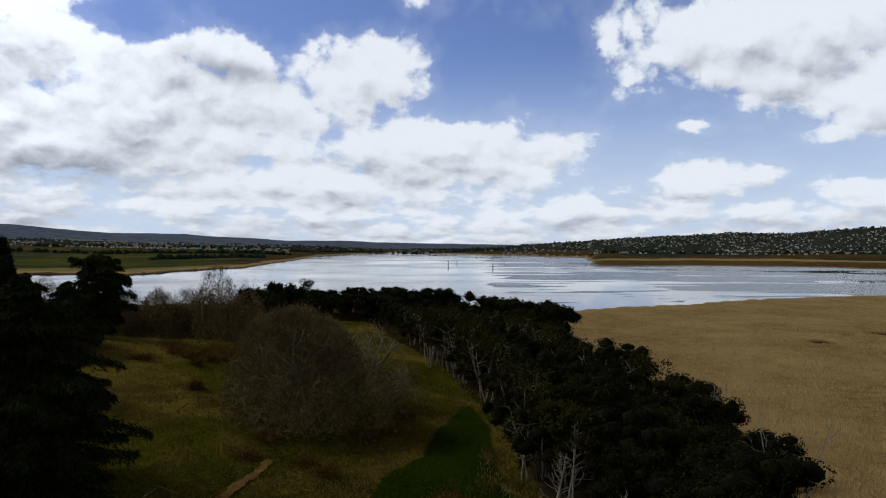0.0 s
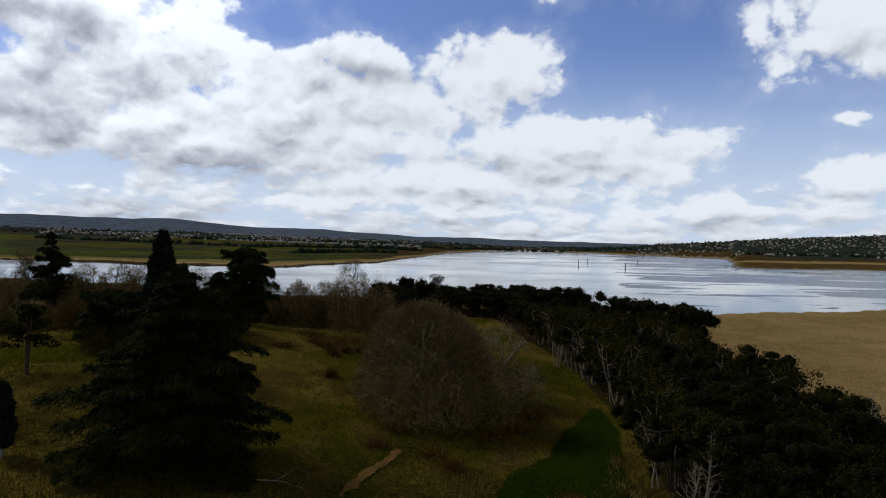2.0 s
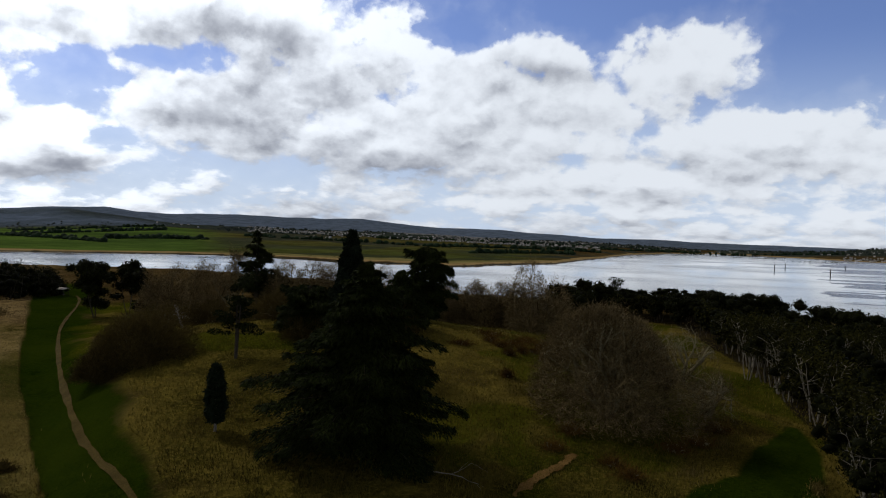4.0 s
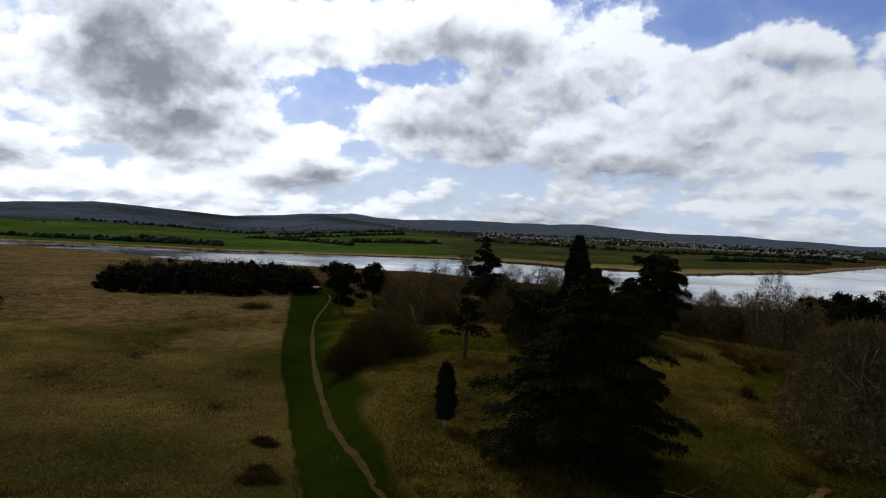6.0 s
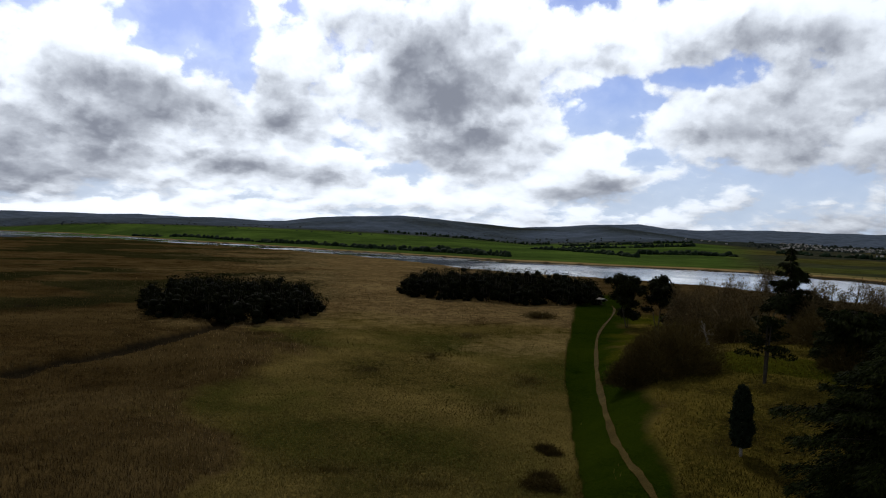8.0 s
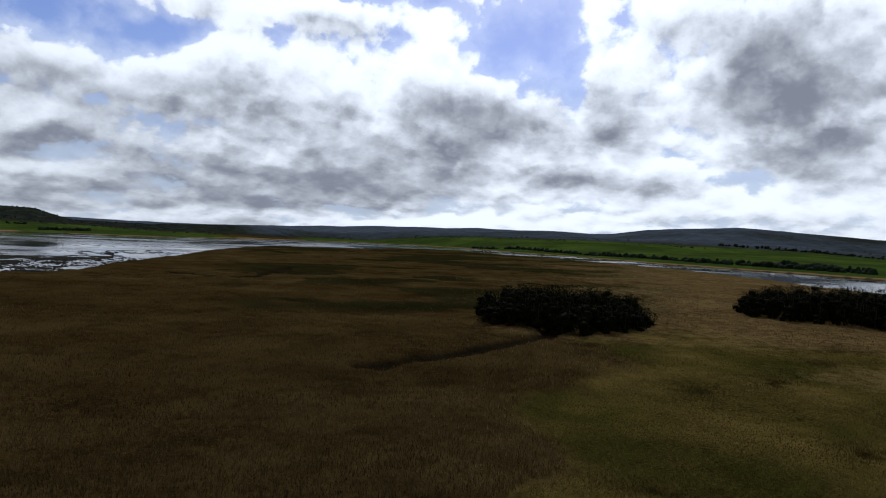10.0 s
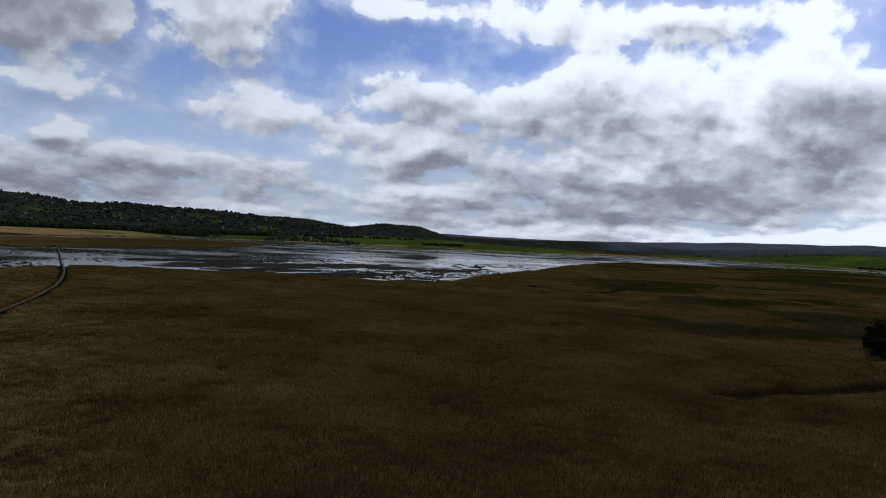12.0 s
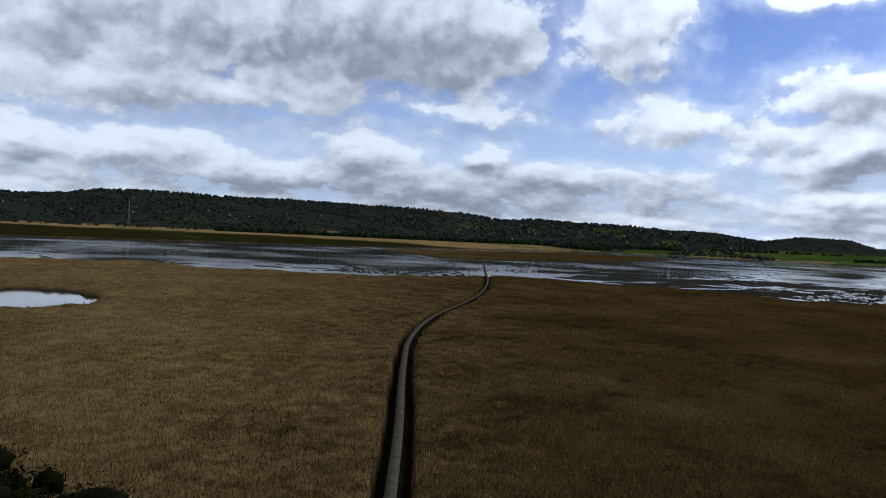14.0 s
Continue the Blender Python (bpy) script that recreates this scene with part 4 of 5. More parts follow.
def spots_in(rng, gap, lo, hi, rmax, inside):
    out = []
    for gx in np.arange(-rmax, rmax, gap):
        for gy in np.arange(-rmax, rmax, gap):
            x, y = gx + rng.uniform(-0.4, 0.4) * gap, gy + rng.uniform(-0.4, 0.4) * gap
            az, r = to_polar(np.array([x]), np.array([y]))
            if lo < az[0] < hi and inside(az[0], r[0]):
                out.append((x, y))
    if not out:
        return []
    xy = np.array(out)
    z = land(xy[:, 0].copy(), xy[:, 1].copy())[0]
    return [(a, b, c - 0.15) for (a, b), c in zip(out, z)]


def build_forest():
    rng = np.random.RandomState(11)
    kinds = {}
    for tier, (n, size, leaves) in enumerate(((5, 0.13, 4300), (4, 0.185, 1800), (4, 0.29, 850))):
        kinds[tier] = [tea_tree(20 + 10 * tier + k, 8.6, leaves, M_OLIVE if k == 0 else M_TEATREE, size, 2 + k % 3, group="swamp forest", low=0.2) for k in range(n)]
    where = spots_in(rng, 5.2, -41, 13.5, 260, lambda a, r: FOREST_IN(a) < r < FOREST_OUT(a))
    rng.shuffle(where)
    for tier, (r0, r1) in enumerate(((0, 84), (84, 130), (130, 400))):
        plant(kinds[tier], [w for w in where if r0 <= math.hypot(w[0], w[1]) < r1], "swamp forest", rng, 0.85, 1.12)
    above = [stand(a, r) for a, r in ((3.0, 197), (2.0, 193), (1.0, 196), (0.1, 198), (-0.7, 200), (-3.4, 172), (-6.2, 160), (-8.0, 150), (-9.0, 146))]
    plant([tea_tree(66, 11.5, 2600, M_TEATREE, 0.24, 4, group="swamp forest", low=0.2)], above, "swamp forest", rng, 0.95, 1.08)
    # a few tall stems along the edge of the clearing
    edge = [stand(a, r) for a, r in ((0.8, 142), (0.1, 146), (-0.6, 140), (1.5, 150), (-2.8, 138), (-3.4, 143), (-5.8, 128), (-6.6, 134), (-8.2, 120), (-8.0, 112), (-1.8, 112), (-3.2, 118), (-9.8, 103), (-12.2, 96), (2.3, 160), (-16, 88))]
    tall = [tea_tree(60 + k, 11.5, 900, M_OLIVE, 0.22, 4, "paperbark_tree", "paperbark with many bare pale stems and thin crown", "paperbarks", 0.6, 0.72) for k in range(3)]
    edge += [stand(a, r) for a, r in ((1.0, 127), (0.5, 130), (-0.2, 125), (-0.8, 121), (-1.3, 117), (-3.5, 101), (-3.9, 99), (-6.4, 79), (-7.4, 75), (-8.2, 68))]
    plant(tall, edge, "paperbarks", rng, 0.85, 1.0)


build_forest()


def copse(name, label, seed, rim, az0, az1, tall, gap=5.0, rmax=345):
    """a far clump of trees that stand too close to tell apart"""
    rng = np.random.RandomState(seed)
    wood, crown, inner = Soup(), Soup(), Soup()
    for x, y, z in spots_in(rng, gap, az0, az1, rmax, lambda a, r: rim(a, r) < 1):
        az, r = to_polar(np.array([x]), np.array([y]))
        h = tall * rng.uniform(0.9, 1.06) * (1 - 0.42 * min(1.0, rim(az[0], r[0])) ** 4)
        for _ in range(2):
            e = Vector((x + rng.normal() * 0.8, y + rng.normal() * 0.8, z + h * 0.8))
            wood.tube([(x, y, z), ((x + e.x) / 2 + 0.2, (y + e.y) / 2, z + h * 0.4), e], [0.16, 0.11, 0.04], 4)
        cl = []
        for _ in range(13):
            q, u = rng.uniform(0, 6.28), rng.rand() ** 0.5
            cl.append((x + math.cos(q) * 2.3 * u, y + math.sin(q) * 2.3 * u, z + h * rng.uniform(0.05, 0.88) * (1 - 0.25 * u), rng.uniform(1.1, 1.9), rng.uniform(0.9, 1.5)))
        cl.append((x, y, z + h * 0.9, 1.6, 1.0))
        # filler lobes, coloured near-black for shade between the leaves
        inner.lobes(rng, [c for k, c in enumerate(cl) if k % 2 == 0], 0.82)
        crown.leaves(rng, clump_points(rng, cl, 480), 0.28, 0.15)
    t = thing(name, label, "trees", kind="stuff")
    part("trunks", wood, M_BARK, t)["kind"] = "stuff"
    part("inner_crowns", inner, M_CROWN_SHADE, t)["kind"] = "stuff"
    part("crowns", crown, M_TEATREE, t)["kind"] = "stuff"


copse("round_copse", "low round copse of dark trees in the marsh", 12, lambda a, r: math.sqrt(((a - 81.7) / 6.6) ** 2 + ((r - 214) / 33) ** 2), 74, 90, 10.0)
copse("long_copse", "long dark tree belt beside the lane", 13, lambda a, r: (abs((a - 60.6) / 7.8) ** 4 + abs((r - 286) / 31) ** 4) ** 0.25, 52, 69, 12.0)
low_trees = [tea_tree(48, 11.0, 4200, M_TEATREE, 0.12, 2, group="trees by the boardwalk")]
plant(low_trees, [stand(a, r) for a, r in ((182.4, 44), (184.3, 42), (187.0, 42), (180.4, 40), (183.4, 37))], "trees by the boardwalk", np.random.RandomState(9), 0.9, 1.0)


# ---- conifers ----
def cedar(seed, tall, reach, at, branches, label, flat_top=False, start=0.06, density=1.0, name="cedar_tree", leaf=0.3, ragged=0.45, loose=0.035):
    rng = np.random.RandomState(seed)
    t = thing(name, label, "tree", at=at)
    wood, crown = Soup(), Soup()
    wood.tube([(0, 0, 0), (0.1, 0, tall * 0.3), (-0.1, 0.1, tall * 0.65), (0, 0, tall * 0.99)], [0.025 * tall, 0.019 * tall, 0.011 * tall, 0.03], 8)
    roots, ways = [], []
    for k in range(branches):
        s = start + (1 - start) * ((k + rng.rand()) / branches) ** 0.85
        z = tall * s
        if flat_top:
            prof = 0.45 + 0.55 * math.sin(math.pi * min(1, s * 0.9 + 0.05))
        else:
            prof = min(1.0, 1.45 * (1 - s) ** 0.8) * (0.8 + 0.2 * min(1, s / 0.3))
        q = k * 2.4 + rng.uniform(-0.5, 0.5)
        shape = 1 + 0.16 * math.sin(2 * q + seed) + 0.14 * math.sin(q * 3 + s * 17 + seed)
        ln = max(0.5, reach * prof * shape * rng.uniform(1 - ragged, 1.1))
        d = Vector((math.cos(q), math.sin(q), 0))
        lift, droop = rng.uniform(0.1 - 4 * loose, 0.2 + 8 * loose), rng.uniform(0.15, 0.42)
        pts = [Vector((0, 0, z)) + d * ln * u + Vector((0, 0, ln * (lift * u - droop * u * u))) for u in (0, 0.35, 0.7, 1)]
        wood.tube(pts, [0.04 + ln * 0.010, 0.03 + ln * 0.007, 0.025, 0.010], 4)
        # side twigs spread in a flat fan whose sprays hang over the edge
        count = int(52 * ln * density)
        u = rng.uniform(0.10, 1, count) ** 0.7
        side = np.array([-d.y, d.x, 0])
        width = 0.24 * ln * np.sin(np.pi * np.clip(u * 0.86 + 0.1, 0, 1)) + 0.15
        off = rng.normal(size=count) * 0.6 * width
        base = np.array([0, 0, z]) + np.outer(u * ln, np.array(d)) + np.outer(off, side)
        base[:, 2] += ln * (lift * u - droop * u * u) - np.abs(off) * 0.3 + rng.normal(size=count) * (0.06 + loose * ln)
        way = np.outer(rng.uniform(0.4, 1.0, count), np.array(d)) + np.outer(np.sign(off) * rng.uniform(0.1, 0.9, count), side)
        way[:, 2] -= rng.uniform(0.0, 0.75, count)
        roots.append(base)
        ways.append(way)
    root, way = np.concatenate(roots), np.concatenate(ways)
    n = len(root)
    way /= np.linalg.norm(way, axis=1)[:, None]
    across = np.cross(way, rng.normal(size=(n, 3)) * 0.5 + np.array([0, 0, 1.0]))
    across /= np.linalg.norm(across, axis=1)[:, None] + 1e-9
    long = (leaf * rng.uniform(0.6, 1.5, n))[:, None]
    tip = root + way * long + np.array([0, 0, -0.12]) * long
    crown.add(np.stack([root + across * long * 0.17, root - across * long * 0.17, tip], 1).reshape(-1, 3), np.arange(3 * n).reshape(n, 3))
    part("trunk", wood, M_BARK, t)
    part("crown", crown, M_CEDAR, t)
    return t


cedar(1, rise(30.6, 66, -2.0), 9.0, stand(30.6, 66), 300, "large dark spreading cedar with layered drooping branches", density=2.6, leaf=0.36, ragged=0.55, loose=0.012)
cedar(2, rise(25.8, 128, -0.7), 5.6, stand(25.8, 128), 84, "dark flat-topped cedar behind the large one", True, 0.12, 2.6, leaf=0.5, ragged=0.6)
cedar(3, rise(39.2, 150, 0.3), 7.8, stand(39.2, 150), 40, "tall open conifer with ragged layers and a pointed top", False, 0.34, 2.4, "conifer_tree", 0.55, 0.75)
cedar(4, rise(27.8, 112, -2.6), 6.0, stand(27.8, 112), 80, "dark bushy conifer between the cedars", False, 0.06, 2.2, "conifer_tree", 0.5, 0.6)
cedar(8, rise(35.0, 106, -4.0), 5.5, stand(35.0, 106), 60, "dark broad conifer among leafless trees", True, 0.1, 2.2, "conifer_tree", 0.5, 0.6)


def column_cypress(seed, tall, wide, at, label, leaves=2600, bare=0.1, size=0.2, point=0.45):
    rng = np.random.RandomState(seed)
    t = thing("cypress_tree", label, "tree", at=at)
    wood, crown = Soup(), Soup()
    wood.tube([(0, 0, 0), (0.02, 0, tall * 0.3), (0, 0, tall * 0.9)], [0.16, 0.12, 0.03], 8)
    u = rng.uniform(0, 1, leaves)
    prof = np.where(u < 0.25, 0.62 + 0.38 * np.sin(u / 0.25 * np.pi / 2), np.cos((u - 0.25) / 0.75 * np.pi / 2 * 0.97) ** point)
    q = rng.uniform(0, 6.28, leaves)
    lump = 1 + 0.14 * np.sin(q * 3 + u * 19) + 0.08 * np.sin(q * 5 - u * 31)
    rad = wide * prof * lump * rng.uniform(0.7, 1.0, leaves)
    c = np.stack([rad * np.cos(q), rad * np.sin(q), tall * (bare + (1 - bare) * u)], -1)
    crown.leaves(rng, c, size, 0, 1.5)
    part("trunk", wood, M_PALE, t, "short bare stem")
    part("crown", crown, M_CYPRESS, t)
    return t


column_cypress(5, rise(42.0, 73, -10.1), 1.0, stand(42.0, 73), "small dark columnar cypress on the grass slope", 3000, 0.16)
column_cypress(6, rise(31.8, 92, 0.35), 2.5, stand(31.8, 92), "tall dense dark cypress behind the cedar", 7000, 0.05, 0.34, 0.85)


def pine(seed, tall, at, label):
    rng = np.random.RandomState(seed)
    t = thing("pine_tree", label, "tree", at=at)
    wood, crown = Soup(), Soup()
    tips = []
    for lean in (-0.10, 0.12):
        pts = [Vector((lean * 3 * s, 0.4 * s, tall * s * 0.92)) for s in (0, 0.33, 0.66, 1)]
        wood.tube(pts, [0.22, 0.17, 0.11, 0.04], 6)
        for s in np.linspace(0.42, 0.98, 10):
            p = pts[0].lerp(pts[3], s)
            q = rng.uniform(0, 6.28)
            e = p + Vector((math.cos(q), math.sin(q), 0.1)) * rng.uniform(1.3, 3.2) * (1.15 - 0.5 * s)
            wood.tube([p, (p + e) / 2, e], [0.06, 0.04, 0.015], 3)
            tips.append((*e, 0.95, 0.4))
            tips.append((*((p + e) / 2), 0.6, 0.3))
    crown.leaves(rng, clump_points(rng, tips, 2600), 0.17, 0.35, 1.4)
    part("trunk", wood, M_BARK, t)
    part("crown", crown, M_CEDAR, t)
    return t


pine(7, rise(40.6, 96, -4.6), stand(40.6, 96), "thin open pine with two leaning stems")


# ---- bare and other trees ----
def bare_tree(seed, tall, reach, at, label, depth=5, fork=3, mat=None, twigs=2600, name="bare_tree", dome=True, trunk=0.28):
    rng = np.random.RandomState(seed)
    t = thing(name, label, "tree", at=at)
    wood, fine = Soup(), Soup()
    tips = []
    stems = 5 if dome else 2
    for k in range(stems):
        q = 6.28 * k / stems + rng.uniform(-0.3, 0.3)
        out = 0.75 if dome else 0.25
        d = Vector((math.cos(q) * out, math.sin(q) * out, 1)).normalized()
        grow(rng, wood, Vector((0, 0, 0.0)), d, tall * (0.5 if dome else 0.36), trunk, depth - 1, tips, 0.6 if dome else 0.45, 0.1 if dome else 0.3, fork, 0.62, 0.16, 6)
    n = twigs
    tp = np.array([tuple(p) for p, _ in tips])
    if dome:
        # the crown is a heap of several domes of unlike height
        heap = [(-0.10, 0.0, 0.76, 1.0), (0.42, -0.1, 0.60, 0.70), (-0.40, 0.05, 0.58, 0.66), (0.05, -0.42, 0.56, 0.60), (0.1, 0.4, 0.56, 0.72)]
        heap = np.array([(a * rng.uniform(0.8, 1.2), b * rng.uniform(0.8, 1.2), c * rng.uniform(0.9, 1.1), d) for a, b, c, d in heap])

        def inside(v):
            k = np.stack([np.sqrt(((v[:, 0] / reach - a) ** 2 + (v[:, 1] / reach - b) ** 2) / c ** 2 + (v[:, 2] / tall / h) ** 2) for a, b, c, h in heap])
            return k.min(0)

        for vv in wood.v + [tp]:
            vv *= np.minimum(1, 1.0 / (inside(vv) + 1e-6))[:, None]
        m = n * 11 // 20
        d = rng.normal(size=(m, 3))
        d[:, 2] = np.abs(d[:, 2]) * 0.9 + 0.02
        d /= np.linalg.norm(d, axis=1)[:, None]
        pick = heap[rng.choice(len(heap), m, p=heap[:, 2] ** 2 / (heap[:, 2] ** 2).sum())]
        lumpy = 1 + 0.09 * np.sin(5 * np.arctan2(d[:, 1], d[:, 0]) + seed) + 0.07 * np.sin(11 * d[:, 2] + 3 * d[:, 0] + seed)
        start = (d * (lumpy * rng.uniform(0.35, 1, m) ** 0.4)[:, None] * pick[:, 2:3] * np.array([1, 1, 0]) + np.pad(pick[:, :2], ((0, 0), (0, 1)))) * reach
        start[:, 2] = d[:, 2] * lumpy * rng.uniform(0.35, 1, m) ** 0.4 * pick[:, 3] * tall + 0.2
        clump = tp[rng.randint(0, len(tp), n - m)] + rng.normal(size=(n - m, 3)) * 0.45
        clump[:, 2] = np.maximum(clump[:, 2], 0.2)
        start = np.concatenate([start, clump])
        out = start / np.array([reach, reach, tall])
        d = out / (np.linalg.norm(out, axis=1)[:, None] + 1e-6) * 0.7 + rng.normal(size=(n, 3)) * 0.75
    else:
        start = tp[rng.randint(0, len(tp), n)] + rng.normal(size=(n, 3)) * 0.5
        d = rng.normal(size=(n, 3)) + np.array([0, 0, 0.7])
    d /= np.linalg.norm(d, axis=1)[:, None]
    end = start + d * rng.uniform(0.3, 1.0, n)[:, None]
    w = np.cross(d, rng.normal(size=(n, 3)))
    w *= max(0.028, 0.00030 * math.hypot(at[0], at[1])) / np.linalg.norm(w, axis=1)[:, None]
    fine.add(np.stack([start - w, start + w, end], 1).reshape(-1, 3), np.arange(3 * n).reshape(n, 3))
    part("trunk", wood, mat or M_TWIG, t)
    part("twig_mass", fine, mat or M_TWIGMASS, t)["kind"] = "stuff"
    return t


bare_tree(31, rise(11.0, 83, -5.3), 10.8, stand(11.0, 83), "wide leafless tree with a dome of grey twigs", 5, 4, None, 70000, trunk=0.38)
bare_tree(33, rise(10.8, 126, -4.4), 4.5, stand(10.8, 126), "small leafless rounded tree", 4, 4, None, 9000)
bare_tree(34, rise(5.6, 112, -5.6), 6.0, stand(5.6, 112), "leafless pale-branched tree by the forest edge", 4, 4, None, 900)
bare_tree(35, rise(3.6, 92, -9.0), 4.0, stand(3.6, 92), "low leafless scrubby tree", 4, 4, None, 2400)
bare_tree(36, rise(40.8, 160, -0.3), 5.5, stand(40.8, 160), "tall leafless tree beside the pointed conifer", 5, 3, None, 5000, dome=False)
for k, (a, r, el, w) in enumerate(((17.3, 160, -1.2, 6.8), (36.8, 146, -2.2, 6.0), (34.6, 142, -2.2, 6.0), (33.2, 150, -2.0, 5.5), (44.6, 180, -2.4, 6.5), (42.6, 168, -2.0, 6.5), (46.4, 186, -2.8, 6.0), (29.0, 146, -2.4, 6.0))):
    bare_tree(140 + k, rise(a, r, el), w, stand(a, r), "leafless brown tree in the islet thicket", 4, 4, M_TWIGMASS, 11000)
for k, (a, r, el, w) in enumerate(((23.2, 176, -3.35, 6.5), (21.4, 172, -3.35, 6.5), (19.6, 180, -3.2, 6.0), (24.6, 168, -3.6, 5.5), (15.2, 172, -2.8, 5.5), (18.4, 172, -3.3, 5.5))):
    bare_tree(150 + k, rise(a, r, el), w, stand(a, r), "leafless grey-brown thicket tree", 4, 4, M_TWIGMASS, 11000)


def dead_tree(seed, tall, at, label):
    rng = np.random.RandomState(seed)
    t = thing("dead_tree", label, "tree", at=at)
    wood, tips = Soup(), []
    for k in range(2):
        d = Vector((rng.uniform(-0.25, 0.25), rng.uniform(-0.25, 0.25), 1)).normalized()
        p = Vector((rng.uniform(-0.5, 0.5), 0, 0))
        pts = [p + d * tall * s + Vector(rng.normal(size=3)) * 0.15 * s for s in (0, 0.3, 0.6, 1)]
        wood.tube(pts, [0.12, 0.09, 0.055, 0.015], 6)
        for s in np.linspace(0.25, 0.95, 13):
            q = pts[0].lerp(pts[3], s)
            a = rng.uniform(0, 6.28)
            grow(rng, wood, q, Vector((math.cos(a), math.sin(a), 0.7)).normalized(), tall * 0.20 * (1.25 - s), 0.032, 2, tips, 0.5, 0.15, 2, 0.6, 0.2, 4)
    part("trunk", wood, M_PALE, t)
    return t


dead_tree(51, 7.4, stand(-6.7, 68), "bare dead tree with bleached grey branches")
dead_tree(52, 6.2, stand(-9.3, 59), "bare dead tree leaning out of the forest")
dead_tree(53, 7.2, stand(-10.2, 61), "bleached dead stem above the forest")
dead_tree(54, 10.0, stand(-21.4, 74), "bleached dead limbs above the forest crown")
dead_tree(55, 9.6, stand(-26.4, 61), "bleached dead limbs above the forest crown")
dead_tree(56, 7.0, stand(-12.6, 47), "bare dead stems in the forest")
dead_tree(57, 4.5, stand(44.6, 140), "small bleached dead shrub below the thicket")


def fallen_branch(at, turn):
    rng = np.random.RandomState(58)
    t = thing("fallen_branch", "pale fallen branch lying in the grass", "branch", at=at)
    wood = Soup()
    grow(rng, wood, Vector((0, 0, 0.12)), Vector((math.cos(turn), math.sin(turn), 0.02)), 3.2, 0.07, 2, [], 0.5, 0.05, 2, 0.6, 0.1, 5)
    part("limb", wood, M_PALE, t)


fallen_branch(stand(25.2, 62, -0.05), 0.4)


def gum(seed, tall, reach, at, label, leaves=2200, mat=None):
    rng = np.random.RandomState(seed)
    t = thing("gum_tree", label, "tree", at=at)
    wood, crown, tips = Soup(), Soup(), []
    grow(rng, wood, Vector((0, 0, 0)), Vector((0.08, 0, 1)).normalized(), tall * 0.42, 0.02 * tall + 0.05, 3, tips, 0.5, 0.25, 3, 0.62, 0.12, 6, 0.62)
    cl = [(*p, reach * rng.uniform(0.16, 0.3), reach * rng.uniform(0.12, 0.22)) for p, _ in tips]
    crown.leaves(rng, clump_points(rng, cl, leaves), 0.28, 0.1, 1.3)
    part("trunk", wood, M_PALE if mat is None else M_BARK, t)
    part("crown", crown, mat or M_EUC, t)
    return t


gum(61, rise(10.7, 240, -2.3), 6.5, stand(10.7, 240), "small open-crowned gum against the water", 1300)
lane_gums = [tea_tree(62 + k, 15.0, 4200, M_TEATREE, 0.30, 3, "gum_tree", "dark gum with a full crown at the end of the lane", "gums by the lane", 0.95, 0.08) for k in range(2)]
plant(lane_gums, [stand(50.5, 205), stand(48.3, 207)], "gums by the lane", np.random.RandomState(4), 0.95, 1.05)
tt = tea_tree(71, 13.5, 2600, M_TEATREE, 0.32, 3, group="dark trees on the islet")
plant([tt], [stand(13.6, 186), stand(12.4, 194), stand(14.6, 196), stand(38.2, 170), stand(31.0, 165)], "dark trees on the islet", np.random.RandomState(5), 0.8, 1.1)


# ---- shrubs ----
def shrub(seed, tall, reach, at, label, mat, count=5000, name="shrub"):
    rng = np.random.RandomState(seed)
    t = thing(name, label, "shrub", at=at)
    wood, fine, tips = Soup(), Soup(), []
    for k in range(9):
        q = rng.uniform(0, 6.28)
        out = rng.uniform(0.3, 1.3)
        grow(rng, wood, Vector((math.cos(q) * reach * 0.25, math.sin(q) * reach * 0.25, 0)), Vector((math.cos(q) * out, math.sin(q) * out, 1)).normalized(), tall * 0.4, 0.08, 2, tips, 0.6, 0.1, 3, 0.6, 0.2, 4)
    n = count * 4
    d = rng.normal(size=(n, 3))
    d[:, 2] = np.abs(d[:, 2])
    d /= np.linalg.norm(d, axis=1)[:, None]
    q = np.arctan2(d[:, 1], d[:, 0])
    lobes = 1 + 0.16 * np.sin(3 * q + seed) + 0.12 * np.sin(7 * q + 5 * d[:, 2] + seed)
    far_out = np.abs(rng.normal(size=n)) * 0.62 if tall < 1.6 else rng.uniform(0.1, 1, n) ** 0.5
    start = d * (lobes * far_out)[:, None] * np.array([reach, reach, tall])
    d = d + rng.normal(size=(n, 3)) * 0.7 + np.array([0, 0, 0.3])
    d /= np.linalg.norm(d, axis=1)[:, None]
    end = start + d * rng.uniform(0.3, 0.9, n)[:, None] * min(1.4, 0.4 + tall * 0.2)
    w = np.cross(d, rng.normal(size=(n, 3)))
    w *= (0.014 + 0.00016 * math.hypot(at[0], at[1])) / np.linalg.norm(w, axis=1)[:, None]
    fine.add(np.stack([start - w, start + w, end], 1).reshape(-1, 3), np.arange(3 * n).reshape(n, 3))
    part("stem_cluster", wood, M_TWIG, t)["kind"] = "stuff"
    part("twig_mass", fine, mat, t)["kind"] = "stuff"
    return t


